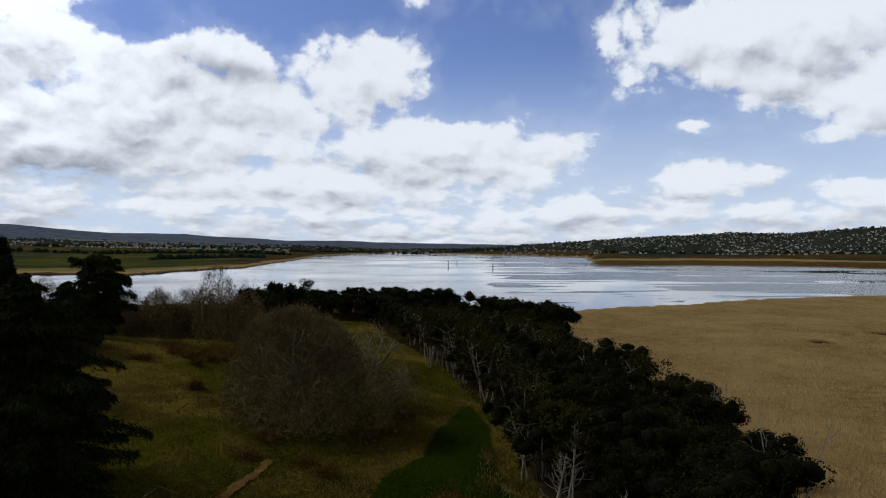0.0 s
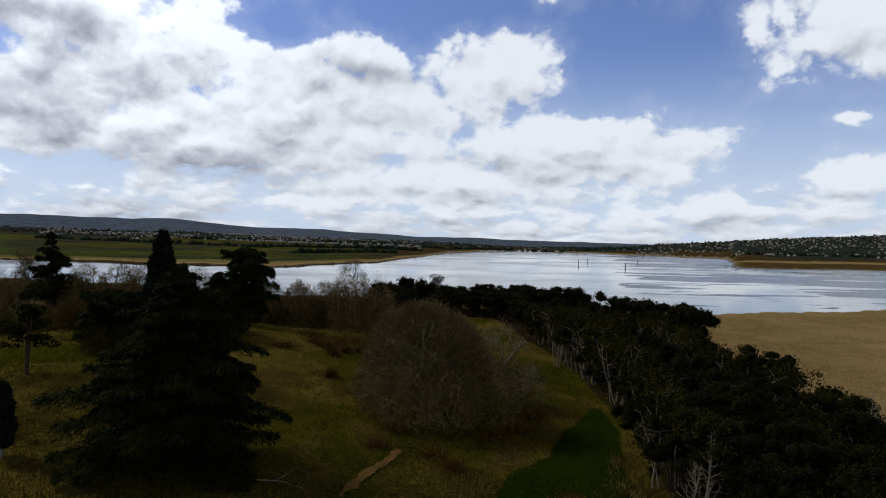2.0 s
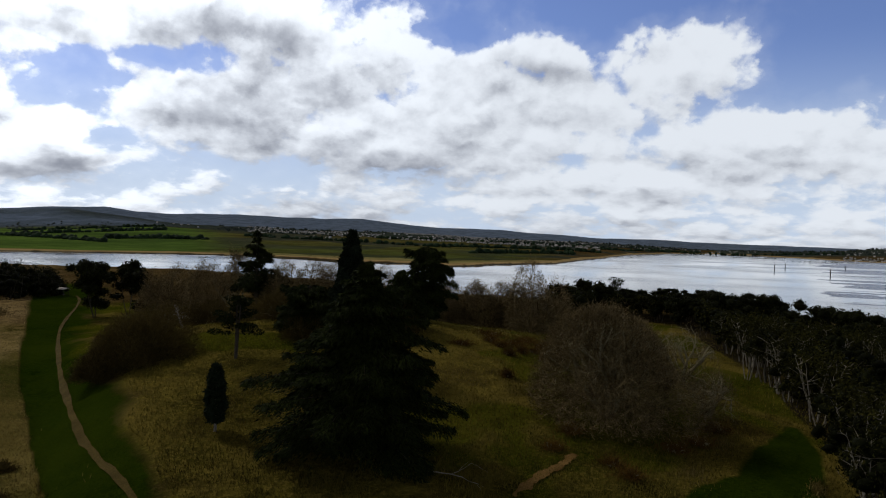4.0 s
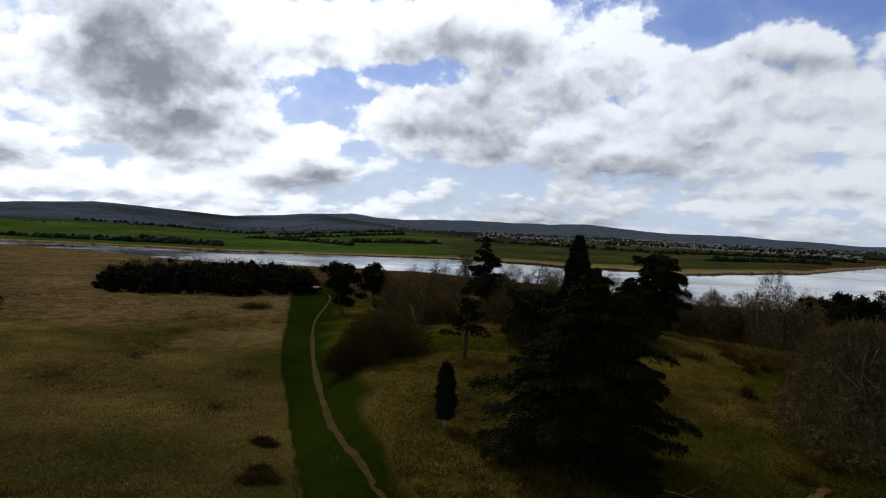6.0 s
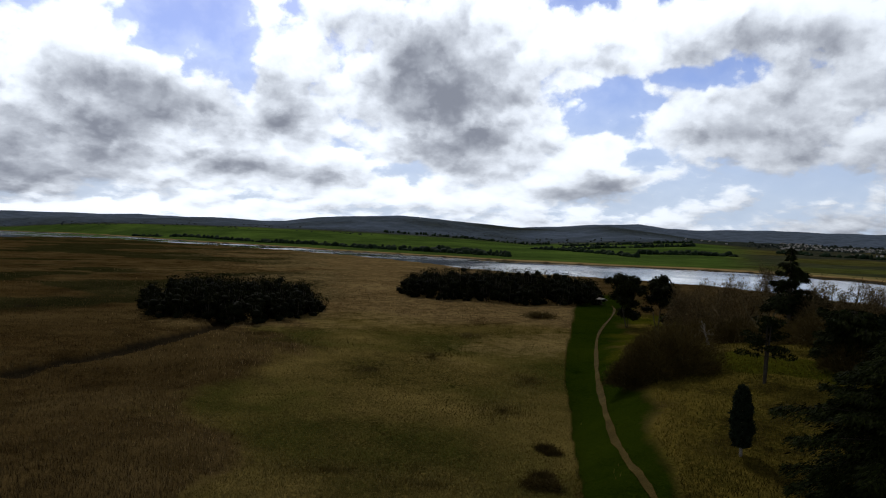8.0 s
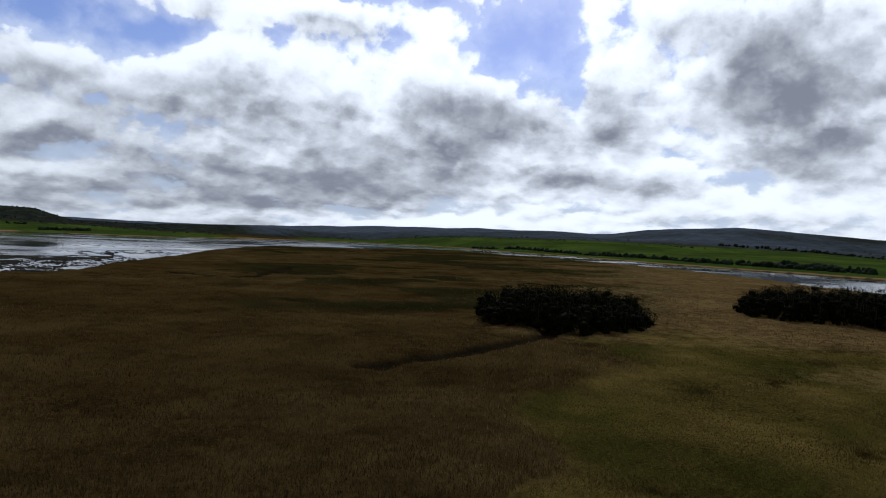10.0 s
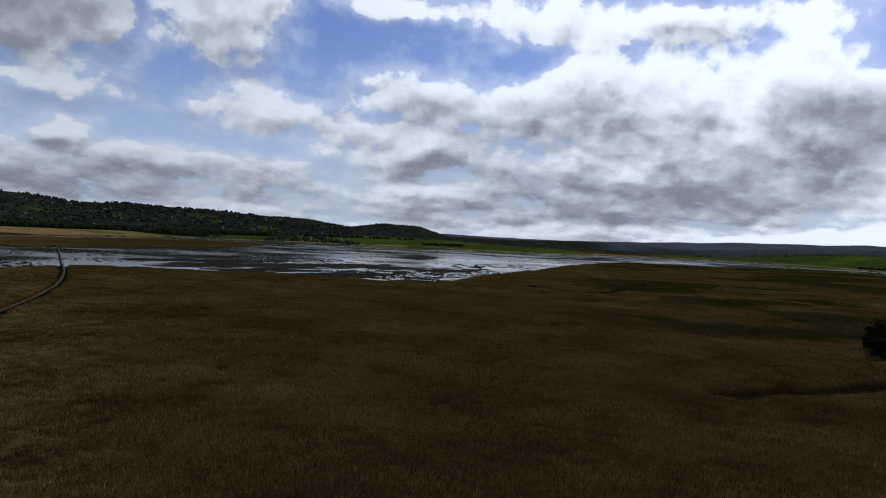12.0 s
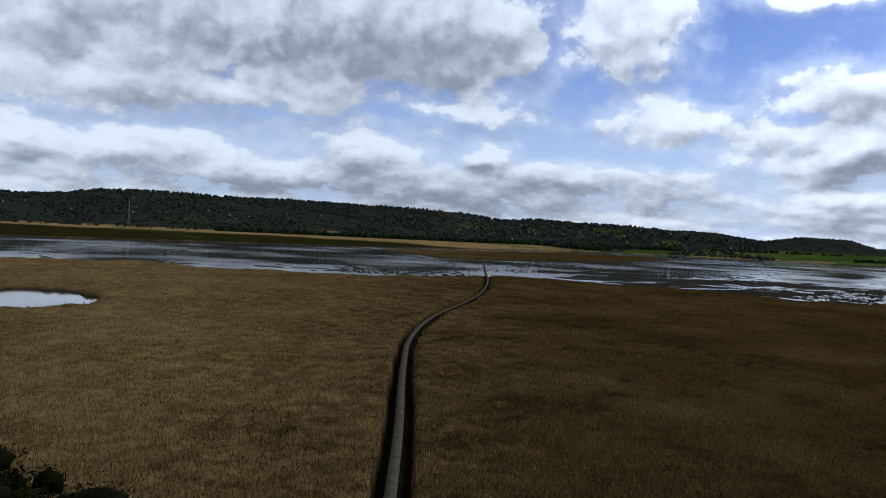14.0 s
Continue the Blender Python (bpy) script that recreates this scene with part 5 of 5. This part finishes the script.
shrub(81, rise(47.4, 104, -6.5), 6.6, stand(47.4, 104), "large rounded brown leafless thicket", M_BROWN, 9000)
shrub(82, 3.6, 3.6, stand(50.0, 100), "low brown edge of the thicket", M_BROWN, 3000)
for k, (a, r, h, w) in enumerate(((15.2, 71, 0.8, 1.3), (6.0, 76, 0.9, 2.2), (3.0, 86, 0.9, 2.2), (18.6, 113, 1.0, 3.0), (20.6, 118, 1.0, 3.0), (16.8, 109, 0.9, 2.6), (-0.6, 61, 0.7, 2.4), (10.6, 69, 0.7, 1.6), (22.8, 106, 0.8, 2.0), (19.6, 108, 0.8, 1.6), (17.6, 118, 0.9, 2.2), (15.6, 112, 1.2, 1.3), (16.4, 115, 1.3, 1.4), (14.9, 108, 1.2, 1.2), (17.9, 106, 1.3, 1.0), (18.9, 103, 1.1, 1.0), (16.1, 104, 1.0, 0.9), (20.4, 111, 1.1, 1.4), (19.0, 92, 1.0, 0.8), (9.2, 66, 0.8, 1.4), (4.2, 80, 1.0, 1.8), (13.8, 76, 0.9, 1.5))):
    shrub(90 + k, h, w, stand(a, r, 0.05), "low russet bracken and scrub", M_RUST, 600, "bracken_patch")
for k, (a, r, h, w) in enumerate(((57.4, 212, 1.5, 5.0), (56.6, 80, 0.4, 1.0), (55.9, 78.5, 0.35, 0.8), (57.3, 68, 0.45, 1.1), (56.2, 67.5, 0.5, 1.2), (56.6, 70, 0.4, 1.0))):
    shrub(110 + k, h, w, stand(a, r, 0.05), "dark brown scrub in the meadow", M_BROWN, 2200)
for k, (a, r, h, w) in enumerate(((34.5, 124, 5, 6), (37.0, 128, 5, 5.5), (32.5, 116, 5, 5), (29, 108, 4, 5), (45.4, 170, 5, 7), (42.8, 152, 5, 6), (39.6, 138, 4, 5), (22.5, 188, 6, 8), (25, 180, 6, 8), (18.5, 190, 6, 7), (35.2, 104, 3, 3.5))):
    shrub(130 + k, h, w, stand(a, r, 0.05), "brown leafless undergrowth below the trees", M_BROWN, 1900, "undergrowth")


# ---- grass and reeds ----
def blades(name, label, mat, spots, tall, wide, seed, lean=0.25):
    rng = np.random.RandomState(seed)
    x, y, z = spots
    n = len(x)
    q = rng.uniform(0, 6.28, n)
    r = np.hypot(x, y)
    w = wide + r * 0.00035
    h = tall * rng.uniform(0.6, 1.25, n)
    root = np.stack([x, y, z - 0.25], -1)
    side = np.stack([np.cos(q) * w, np.sin(q) * w, np.zeros(n)], -1)
    tip = root + np.stack([rng.normal(size=n) * lean * h, rng.normal(size=n) * lean * h, h + 0.25], -1)
    s = Soup()
    s.add(np.stack([root - side, root + side, tip], 1).reshape(-1, 3), np.arange(3 * n).reshape(n, 3))
    return tagged(new(name, s.mesh(name, mat)), label, "grass", kind="stuff")


def scatter(seed, count, az0, az1, r0, r1):
    """plan points, evener the nearer they are"""
    rng = np.random.RandomState(seed)
    az = rng.uniform(az0, az1, count)
    r = 1 / rng.uniform(1 / r1, 1 / r0, count)
    x, y = polar(az, r)
    z, one, two = land(x, y)
    return az, r, x, y, z, one, two


az, r, x, y, z, one, two = scatter(201, 330000, -42, 192, 46, 420)
reedy = (one.max(1) < 0.4) & (two[:, [0, 2, 3]].max(1) < 0.3) & (z > 0.9)
reedy &= ~((az > -42) & (az < 14) & (r > FOREST_IN(az) - 2) & (r < FOREST_OUT(az) + 2))
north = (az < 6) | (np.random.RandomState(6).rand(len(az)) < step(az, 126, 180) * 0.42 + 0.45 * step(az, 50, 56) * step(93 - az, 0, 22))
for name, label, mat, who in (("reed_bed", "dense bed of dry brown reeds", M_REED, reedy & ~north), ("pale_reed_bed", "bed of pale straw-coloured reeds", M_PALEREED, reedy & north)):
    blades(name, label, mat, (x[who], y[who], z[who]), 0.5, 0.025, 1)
az, r, x, y, z, one, two = scatter(202, 170000, 48, 95, 50, 260)
ok = (one[:, 0] > 0.5) & (one[:, 2] < 0.3)
blades("meadow_grass", "rough dry meadow grass", M_GRASS, (x[ok], y[ok], z[ok]), 0.19, 0.035, 2, 0.8)
az, r, x, y, z, one, two = scatter(203, 130000, -10, 55, 50, 200)
ok = (one[:, 1] > 0.5) & (one[:, 2] < 0.3) & (two[:, 2] < 0.3)
blades("mound_grass", "long olive and straw grass on the mound", M_MOUND, (x[ok], y[ok], z[ok]), 0.30, 0.04, 3, 0.5)
az, r, x, y, z, one, two = scatter(204, 40000, -12, 58, 46, 330)
ok = one[:, 2] > 0.5
blades("lawn_grass", "short mown green grass", M_LAWN, (x[ok], y[ok], z[ok]), 0.10, 0.03, 4, 0.4)


def straw(seed, spots, count, label):
    """pale tufts of long dry grass"""
    rng = np.random.RandomState(seed)
    xs, ys = [], []
    for a, r, wide, deep in spots:
        cx, cy = polar(a, r)
        q, u = rng.uniform(0, 6.28, count), np.abs(rng.normal(size=count)) * 0.6 * (1 + 0.5 * np.sin(3 * rng.uniform(0, 6.28) + rng.normal()))
        out = np.radians(a)
        dx, dy = np.cos(q) * u * wide, np.sin(q) * u * deep
        xs.append(cx + dx * np.cos(out) - dy * np.sin(out))
        ys.append(cy + dx * np.sin(out) + dy * np.cos(out))
    x, y = np.concatenate(xs), np.concatenate(ys)
    blades("straw_tufts", label, M_GRASS, (x, y, land(x, y)[0] + 0.1), 0.32, 0.03, seed, 0.6)


straw(31, ((66.0, 137, 6, 8), (60.0, 96, 5, 6), (77.5, 152, 9, 10), (71, 122, 3, 4), (63, 170, 5, 9), (58.0, 118, 3, 6), (74, 70, 8, 3), (66, 66, 9, 3)), 900, "pale straw tufts in the meadow")
straw(32, ((-4.9, 66, 1.8, 4), (-3.9, 74, 1.2, 4), (2.4, 82, 1.6, 5), (4.6, 71, 2.5, 4), (50.6, 122, 1.6, 3), (45.0, 122, 4, 5)), 500, "pale long grass on the slope")


# ---- paths and the boardwalk ----
def ribbon(name, line, half, mat, label, lift=0.15, count=120):
    pts = spline([polar(a, r) for a, r in line], count)
    v, f = [], []
    for k, p in enumerate(pts):
        d = (pts[min(k + 1, count - 1)] - pts[max(k - 1, 0)]).normalized()
        s = Vector((-d.y, d.x))
        w = half * (1 + 0.2 * math.sin(k * 0.37) + 0.12 * math.sin(k * 1.13))
        for u in (-1, -0.4, 0.4, 1):
            q = p + s * w * u
            v.append((q.x, q.y, surface_z(q.x, q.y) + lift - 0.03 * abs(u)))
        if k:
            b = 4 * k
            f += [(b - 4 + j, b - 3 + j, b + 1 + j, b + j) for j in range(3)]
    soup = Soup()
    soup.add(v, f)
    return tagged(new(name, soup.mesh(name, mat)), label, "path", kind="structure")


ribbon("lane_path", ((44, 50), (48.4, 64), (51.0, 78), (52.2, 99), (52.8, 135), (52.7, 188), (51.6, 246), (51.8, 270)), 0.36, M_PATH, "narrow trodden path along the green lane")
ribbon("dirt_track", ((24, 46), (17.3, 61), (14.6, 67), (13.5, 70)), 0.46, M_DIRT, "orange dirt track up the grass slope")
ribbon("grass_track", ((28, 128), (24.5, 132), (19.4, 130), (15.9, 128), (13, 126)), 0.5, M_TRACK, "pale track across the mound")


def boardwalk():
    t = thing("boardwalk", "long narrow weathered timber boardwalk winding over the reeds", "boardwalk", kind="structure")
    deck, edge, post = Soup(), Soup(), Soup()
    half, top = 0.56, 1.25
    dist, acc = [0.0], 0.0
    for a, b in zip(BOARDWALK[:-1], BOARDWALK[1:]):
        acc += (b - a).length
        dist.append(acc)
    rng = np.random.RandomState(3)
    bx, by = np.array([p.x for p in BOARDWALK]), np.array([p.y for p in BOARDWALK])
    s = 0.0
    k = 0
    boards = []
    while s < acc - 0.4:
        gap = 0.20 if s < 130 else 0.6
        x, y = np.interp(s, dist, bx), np.interp(s, dist, by)
        x2, y2 = np.interp(s + 0.3, dist, bx), np.interp(s + 0.3, dist, by)
        boards.append((x, y, math.atan2(y2 - y, x2 - x), gap))
        s += gap
    for x, y, q, gap in boards:
        deck.box((x, y, top + rng.uniform(-0.008, 0.008)), (gap - 0.025, 2 * half * rng.uniform(0.985, 1.0), 0.045), q)
    for k in range(0, 259):
        a, b = BOARDWALK[k], BOARDWALK[k + 1]
        q = math.atan2(b.y - a.y, b.x - a.x)
        m = (a + b) / 2
        for u in (-0.8, 0.8):
            c = (m.x - math.sin(q) * u * half, m.y + math.cos(q) * u * half)
            edge.box((*c, top - 0.12), ((b - a).length + 0.05, 0.07, 0.19), q)
            post.box((*c, top - 0.85), (0.12, 0.12, 1.3), q)
    part("deck_boards", deck, M_DECK, t)["kind"] = "stuff"
    part("bearer", edge, M_TIMBER, t)
    part("posts", post, M_TIMBER, t)["kind"] = "stuff"


boardwalk()


# ---- small structures ----
def shelter(at):
    t = thing("shelter_hut", "small open timber shelter with a pitched roof", "shelter", at=at)
    s = Soup()
    for x in (-1.4, 1.4):
        for y in (-0.9, 0.9):
            s = Soup()
            s.box((x, y, 1.1), (0.12, 0.12, 2.2))
            part("post", s, M_TIMBER, t)
    s = Soup()
    s.add([(-1.9, -1.4, 2.15), (1.9, -1.4, 2.15), (1.9, 0, 2.75), (-1.9, 0, 2.75), (1.9, 1.4, 2.15), (-1.9, 1.4, 2.15),
           (-1.9, -1.4, 2.07), (1.9, -1.4, 2.07), (1.9, 0, 2.67), (-1.9, 0, 2.67), (1.9, 1.4, 2.07), (-1.9, 1.4, 2.07)],
          [(0, 1, 2, 3), (3, 2, 4, 5), (7, 6, 9, 8), (8, 9, 11, 10), (1, 0, 6, 7), (5, 4, 10, 11), (0, 3, 9, 6), (3, 5, 11, 9), (2, 1, 7, 8), (4, 2, 8, 10)])
    part("roof", s, M_ROOF, t)
    s = Soup()
    s.box((0, 0, 0.45), (2.2, 0.4, 0.08))
    part("bench", s, M_TIMBER, t)


shelter(stand(52.6, 268))


def channel_marker(at, tall):
    t = thing("channel_marker", "dark timber channel marker pile standing in the water", "marker", "channel markers", at=at)
    s = Soup()
    s.tube([(0, 0, -1), (0, 0, tall * 0.8), (0, 0, tall)], [0.5, 0.45, 0.4], 8)
    part("pile", s, M_TIMBER, t)
    s = Soup()
    s.box((0, 0, tall * 0.9), (1.3, 0.2, 1.0))
    part("board", s, M_TIMBER, t)


for a, r, h in ((-0.6, 870, 5.5), (-1.3, 990, 5), (-4.2, 770, 5.5), (-5.1, 975, 5)):
    x, y = polar(a, r)
    channel_marker((float(x), float(y), 0), h)


def pylon(at, tall):
    t = thing("lattice_mast", "tall thin steel lattice mast on the far shore", "mast", at=at)
    s = Soup()
    for q in range(3):
        a = q * 2.094
        s.tube([(math.cos(a) * 2.2, math.sin(a) * 2.2, 0), (math.cos(a) * 0.8, math.sin(a) * 0.8, tall)], [0.3, 0.2], 4)
    for k in range(12):
        z0, z1 = tall * k / 12, tall * (k + 1) / 12
        for q in range(3):
            a, b = q * 2.094, (q + 1) * 2.094
            r0, r1 = 2.2 - 1.4 * k / 12, 2.2 - 1.4 * (k + 1) / 12
            s.tube([(math.cos(a) * r0, math.sin(a) * r0, z0), (math.cos(b) * r1, math.sin(b) * r1, z1)], [0.1, 0.1], 3)
    part("lattice", s, M_STEEL, t)


pylon(stand(175.2, 2010), 62)


# ---- far town, hedges and woods ----
def house(seed, group):
    rng = np.random.RandomState(seed)
    w, d, h = rng.uniform(4, 6), rng.uniform(3, 4.2), rng.uniform(2.0, 2.6)
    t = thing("house", "small pale suburban house with a pitched roof", "house", group)
    s = Soup()
    s.box((0, 0, h / 2 - 0.5), (w, d, h + 1))
    part("wall", s, M_WALLS, t)
    s = Soup()
    e, top = 0.6, h + d * 0.32
    x, y = w / 2 + e, d / 2 + e
    s.add([(-x, -y, h), (x, -y, h), (x, y, h), (-x, y, h), (-x + d * 0.3, 0, top), (x - d * 0.3, 0, top)], [(0, 1, 5, 4), (2, 3, 4, 5)])
    s.add([(-x, -y, h), (-x, y, h), (-x + d * 0.3, 0, top), (x, -y, h), (x, y, h), (x - d * 0.3, 0, top)], [(0, 2, 1), (3, 4, 5)])
    part("roof", s, M_ROOF, t)
    return t


def build_town():
    rng = np.random.RandomState(77)
    kinds = [house(300 + k, "houses of the far town") for k in range(5)]
    spots = []
    for az0, az1, r0, r1, n in ((-34, -6, 1560, 2650, 150), (12, 36, 1500, 2650, 120), (128, 152, 2100, 2600, 16), (164, 184, 2120, 2400, 8), (36, 47, 2000, 2600, 16)):
        a = rng.uniform(az0, az1, n)
        r = np.sqrt(rng.uniform(r0 ** 2, r1 ** 2, n))
        keep = fbm(*polar(a, r), 260, 3, 21) > -0.45
        x, y = polar(a[keep], r[keep])
        z = land(x, y)[0]
        spots += list(zip(x, y, z))
    for k, (x, y, z) in enumerate(spots):
        m = pose(float(x), float(y), float(z), 0, 0, rng.uniform(0, 360))
        if k < len(kinds):
            kinds[k].matrix_basis = m
        else:
            copy_thing(kinds[k % len(kinds)], m)
    more, roofs = Soup(), Soup()
    for az0, az1, r0, r1, n in ((-36, -5, 1560, 2680, 1900), (12, 40, 1650, 2700, 2600), (-5, 12, 2250, 2650, 220), (127, 154, 2050, 2600, 240), (154, 186, 2080, 2450, 36)):
        a = rng.uniform(az0, az1, n)
        r = np.sqrt(rng.uniform(r0 ** 2, r1 ** 2, n))
        x, y = polar(a, r)
        keep = fbm(x, y, 170, 3, 21) > -0.15
        z = land(x, y)[0]
        for xx, yy, zz, ok in zip(x, y, z, keep):
            if ok:
                q, w = rng.uniform(0, 3.14), rng.uniform(2.0, 4.4)
                h = rng.uniform(1.5, 2.4)
                more.box((xx, yy, zz + h / 2 - 0.5), (w, 2.6, h + 1), q)
                c, e = math.cos(q), math.sin(q)
                roofs.add([(xx + a * c - b * e, yy + a * e + b * c, zz + u) for a, b, u in ((-w * 0.54, -1.6, h), (w * 0.54, -1.6, h), (w * 0.54, 1.6, h), (-w * 0.54, 1.6, h), (-w * 0.4, 0, h + 1.1), (w * 0.4, 0, h + 1.1))], [(0, 1, 5, 4), (2, 3, 4, 5), (1, 2, 5, 5), (3, 0, 4, 4)])
    t = thing("far_suburb", "pale houses packed on the far hillsides", "houses", kind="stuff")
    part("walls", more, M_WALLS, t)["kind"] = "stuff"
    part("roofs", roofs, M_ROOF, t)["kind"] = "stuff"


build_town()


def lump(soup, rng, x, y, z, w, h):
    """one small ragged crown, seen from far away"""
    n = 7
    q = np.linspace(0, 6.28, n, endpoint=False) + rng.uniform(0, 1)
    ring = []
    for s, u in ((0.75, 0.0), (1.0, 0.45), (0.6, 0.85)):
        k = s * rng.uniform(0.7, 1.25, n)
        ring.append(np.stack([x + np.cos(q) * w * k, y + np.sin(q) * w * k, np.full(n, z) + h * u * rng.uniform(0.85, 1.15, n)], -1))
    v = np.concatenate(ring + [[[x, y, z + h * 1.05]]])
    f3, f4 = [], []
    for a in range(2):
        for j in range(n):
            f4.append((a * n + j, a * n + (j + 1) % n, (a + 1) * n + (j + 1) % n, (a + 1) * n + j))
    for j in range(n):
        f3.append((2 * n + j, 2 * n + (j + 1) % n, 3 * n))
    base = soup.n
    soup.add(v, f4)
    soup.f.append(np.array(f3) + base)


def far_trees():
    rng = np.random.RandomState(88)
    woods = Soup()
    n = 6500
    a = rng.uniform(-38, 190, n)
    r1 = np.maximum(2700, FAR_SHORE(a) + 500)
    r = FAR_SHORE(a) + 60 + (r1 - FAR_SHORE(a) - 60) * rng.uniform(0.5, 1.03, n)
    x, y = polar(a, r)
    z = land(x, y)[0]
    dense = fbm(x, y, 200, 3, 22)
    share = (r - FAR_SHORE(a) - 60) / (r1 - FAR_SHORE(a) - 60)
    for xx, yy, zz, d, aa, u in zip(x, y, z, dense, a, share):
        if 42 < aa < 112 and u > 0.68:
            continue
        town = (-34 < aa < -6) or (8 < aa < 40)
        if d > (-0.4 if town else -0.2 if 42 < aa < 112 else -0.6):
            s = 0.45 if 44 < aa < 134 else 0.7
            lump(woods, rng, xx, yy, zz - 1, rng.uniform(4, 9) * s, rng.uniform(4, 10) * s)
    n = 4600
    a = rng.uniform(126, 189, n)
    x, y = polar(a, np.sqrt(rng.uniform(1950 ** 2, 2720 ** 2, n)))
    z = land(x, y)[0]
    dense = fbm(x, y, 110, 3, 26)
    for xx, yy, zz, d in zip(x, y, z, dense):
        if d > -0.2:
            lump(woods, rng, xx, yy, zz - 1, rng.uniform(3, 6.5), rng.uniform(4, 9))
    tagged(new("far_woodland", woods.mesh("far_woodland", M_FARWOOD)), "dark wooded far hillsides", "woods", kind="stuff")
    hedge = Soup()
    lines = (((46, 1650), (56, 1500)), ((60, 1000), (66, 1250)), ((50, 1150), (58, 1500)), ((57, 1900), (70, 2050)), ((43, 1300), (50, 1280)), ((56, 1750), (46, 1950)), ((62, 1040), (72, 1230)), ((72, 1240), (80, 1460)), ((80, 1470), (89, 1950)),
             ((150, 1880), (169, 1780)), ((138, 2000), (152, 1900)), ((133, 2150), (141, 2080)), ((118, 2100), (121, 2080)), ((12, 1500), (24, 1300)), ((24, 1250), (40, 1500)), ((12, 1900), (30, 1700)), ((14, 1250), (22, 1050)), ((-12, 1600), (-34, 1700)),
             ((122, 2250), (134, 2200)), ((-5, 2300), (10, 2300)), ((4, 2540), (12, 1750)))
    for (a0, r0), (a1, r1) in lines:
        belt = a0 > 130 and a1 > 130
        for s in np.linspace(0, 1, 260 if belt else 70):
            if rng.rand() < 0.82:
                x, y = polar(a0 + (a1 - a0) * s + rng.normal() * 0.05, r0 + (r1 - r0) * s + rng.normal() * 6)
                lump(hedge, rng, float(x), float(y), surface_z(x, y) - 0.5, rng.uniform(3, 8) * (1.3 if belt else 1), rng.uniform(9, 15) if belt else rng.uniform(3, 9))
    tagged(new("hedgerow", hedge.mesh("hedgerow", M_HEDGE)), "dark hedgerows and tree belts between far fields", "hedge", kind="stuff")


far_trees()


def mud_clods():
    """low dark clods and weed on the flats of the southern bay"""
    rng = np.random.RandomState(91)
    n = 17000
    a = rng.uniform(111, 190, n)
    r = 1 / rng.uniform(1 / 1150, 1 / 370, n)
    x, y = polar(a, r)
    z, one, two = land(x, y)
    drift = fbm(x, y, 45, 3, 28)
    soup = Soup()
    for xx, yy, zz, d, aa, rr in zip(x, y, z, drift, a, r):
        wet = NEAR_SHORE(aa) + 3 < rr < FAR_SHORE(aa) - 10
        inner = rr < NEAR_SHORE(aa) + 320
        if wet and zz < 0.4 and d > (-0.1 if aa < 146 and inner else 0.25 if inner else 0.45):
            k, q = 6, rng.uniform(0, 6.28)
            ang = np.linspace(0, 6.28, k, endpoint=False) + q
            w, h = rng.uniform(0.5, 1.8) * (0.5 + rr / 700), rng.uniform(0.12, 0.32)
            wide = w * rng.uniform(0.6, 1.4, k)
            base = max(zz, -0.05) - 0.06
            ring = np.stack([xx + np.cos(ang) * wide, yy + np.sin(ang) * wide, np.full(k, base)], -1)
            top = np.stack([xx + np.cos(ang) * wide * 0.55, yy + np.sin(ang) * wide * 0.55, base + 0.06 + h * rng.uniform(0.6, 1.1, k)], -1)
            v = np.concatenate([ring, top, [[xx, yy, base + 0.06 + h * 1.1]]])
            start = soup.n
            soup.add(v, [(j, (j + 1) % k, k + (j + 1) % k, k + j) for j in range(k)])
            soup.f.append(np.array([(k + j, k + (j + 1) % k, 2 * k) for j in range(k)]) + start)
    tagged(new("mud_clods", soup.mesh("mud_clods", M_CLOD)), "dark wet clods of mud and weed on the tidal flats", "mud", kind="stuff")


mud_clods()
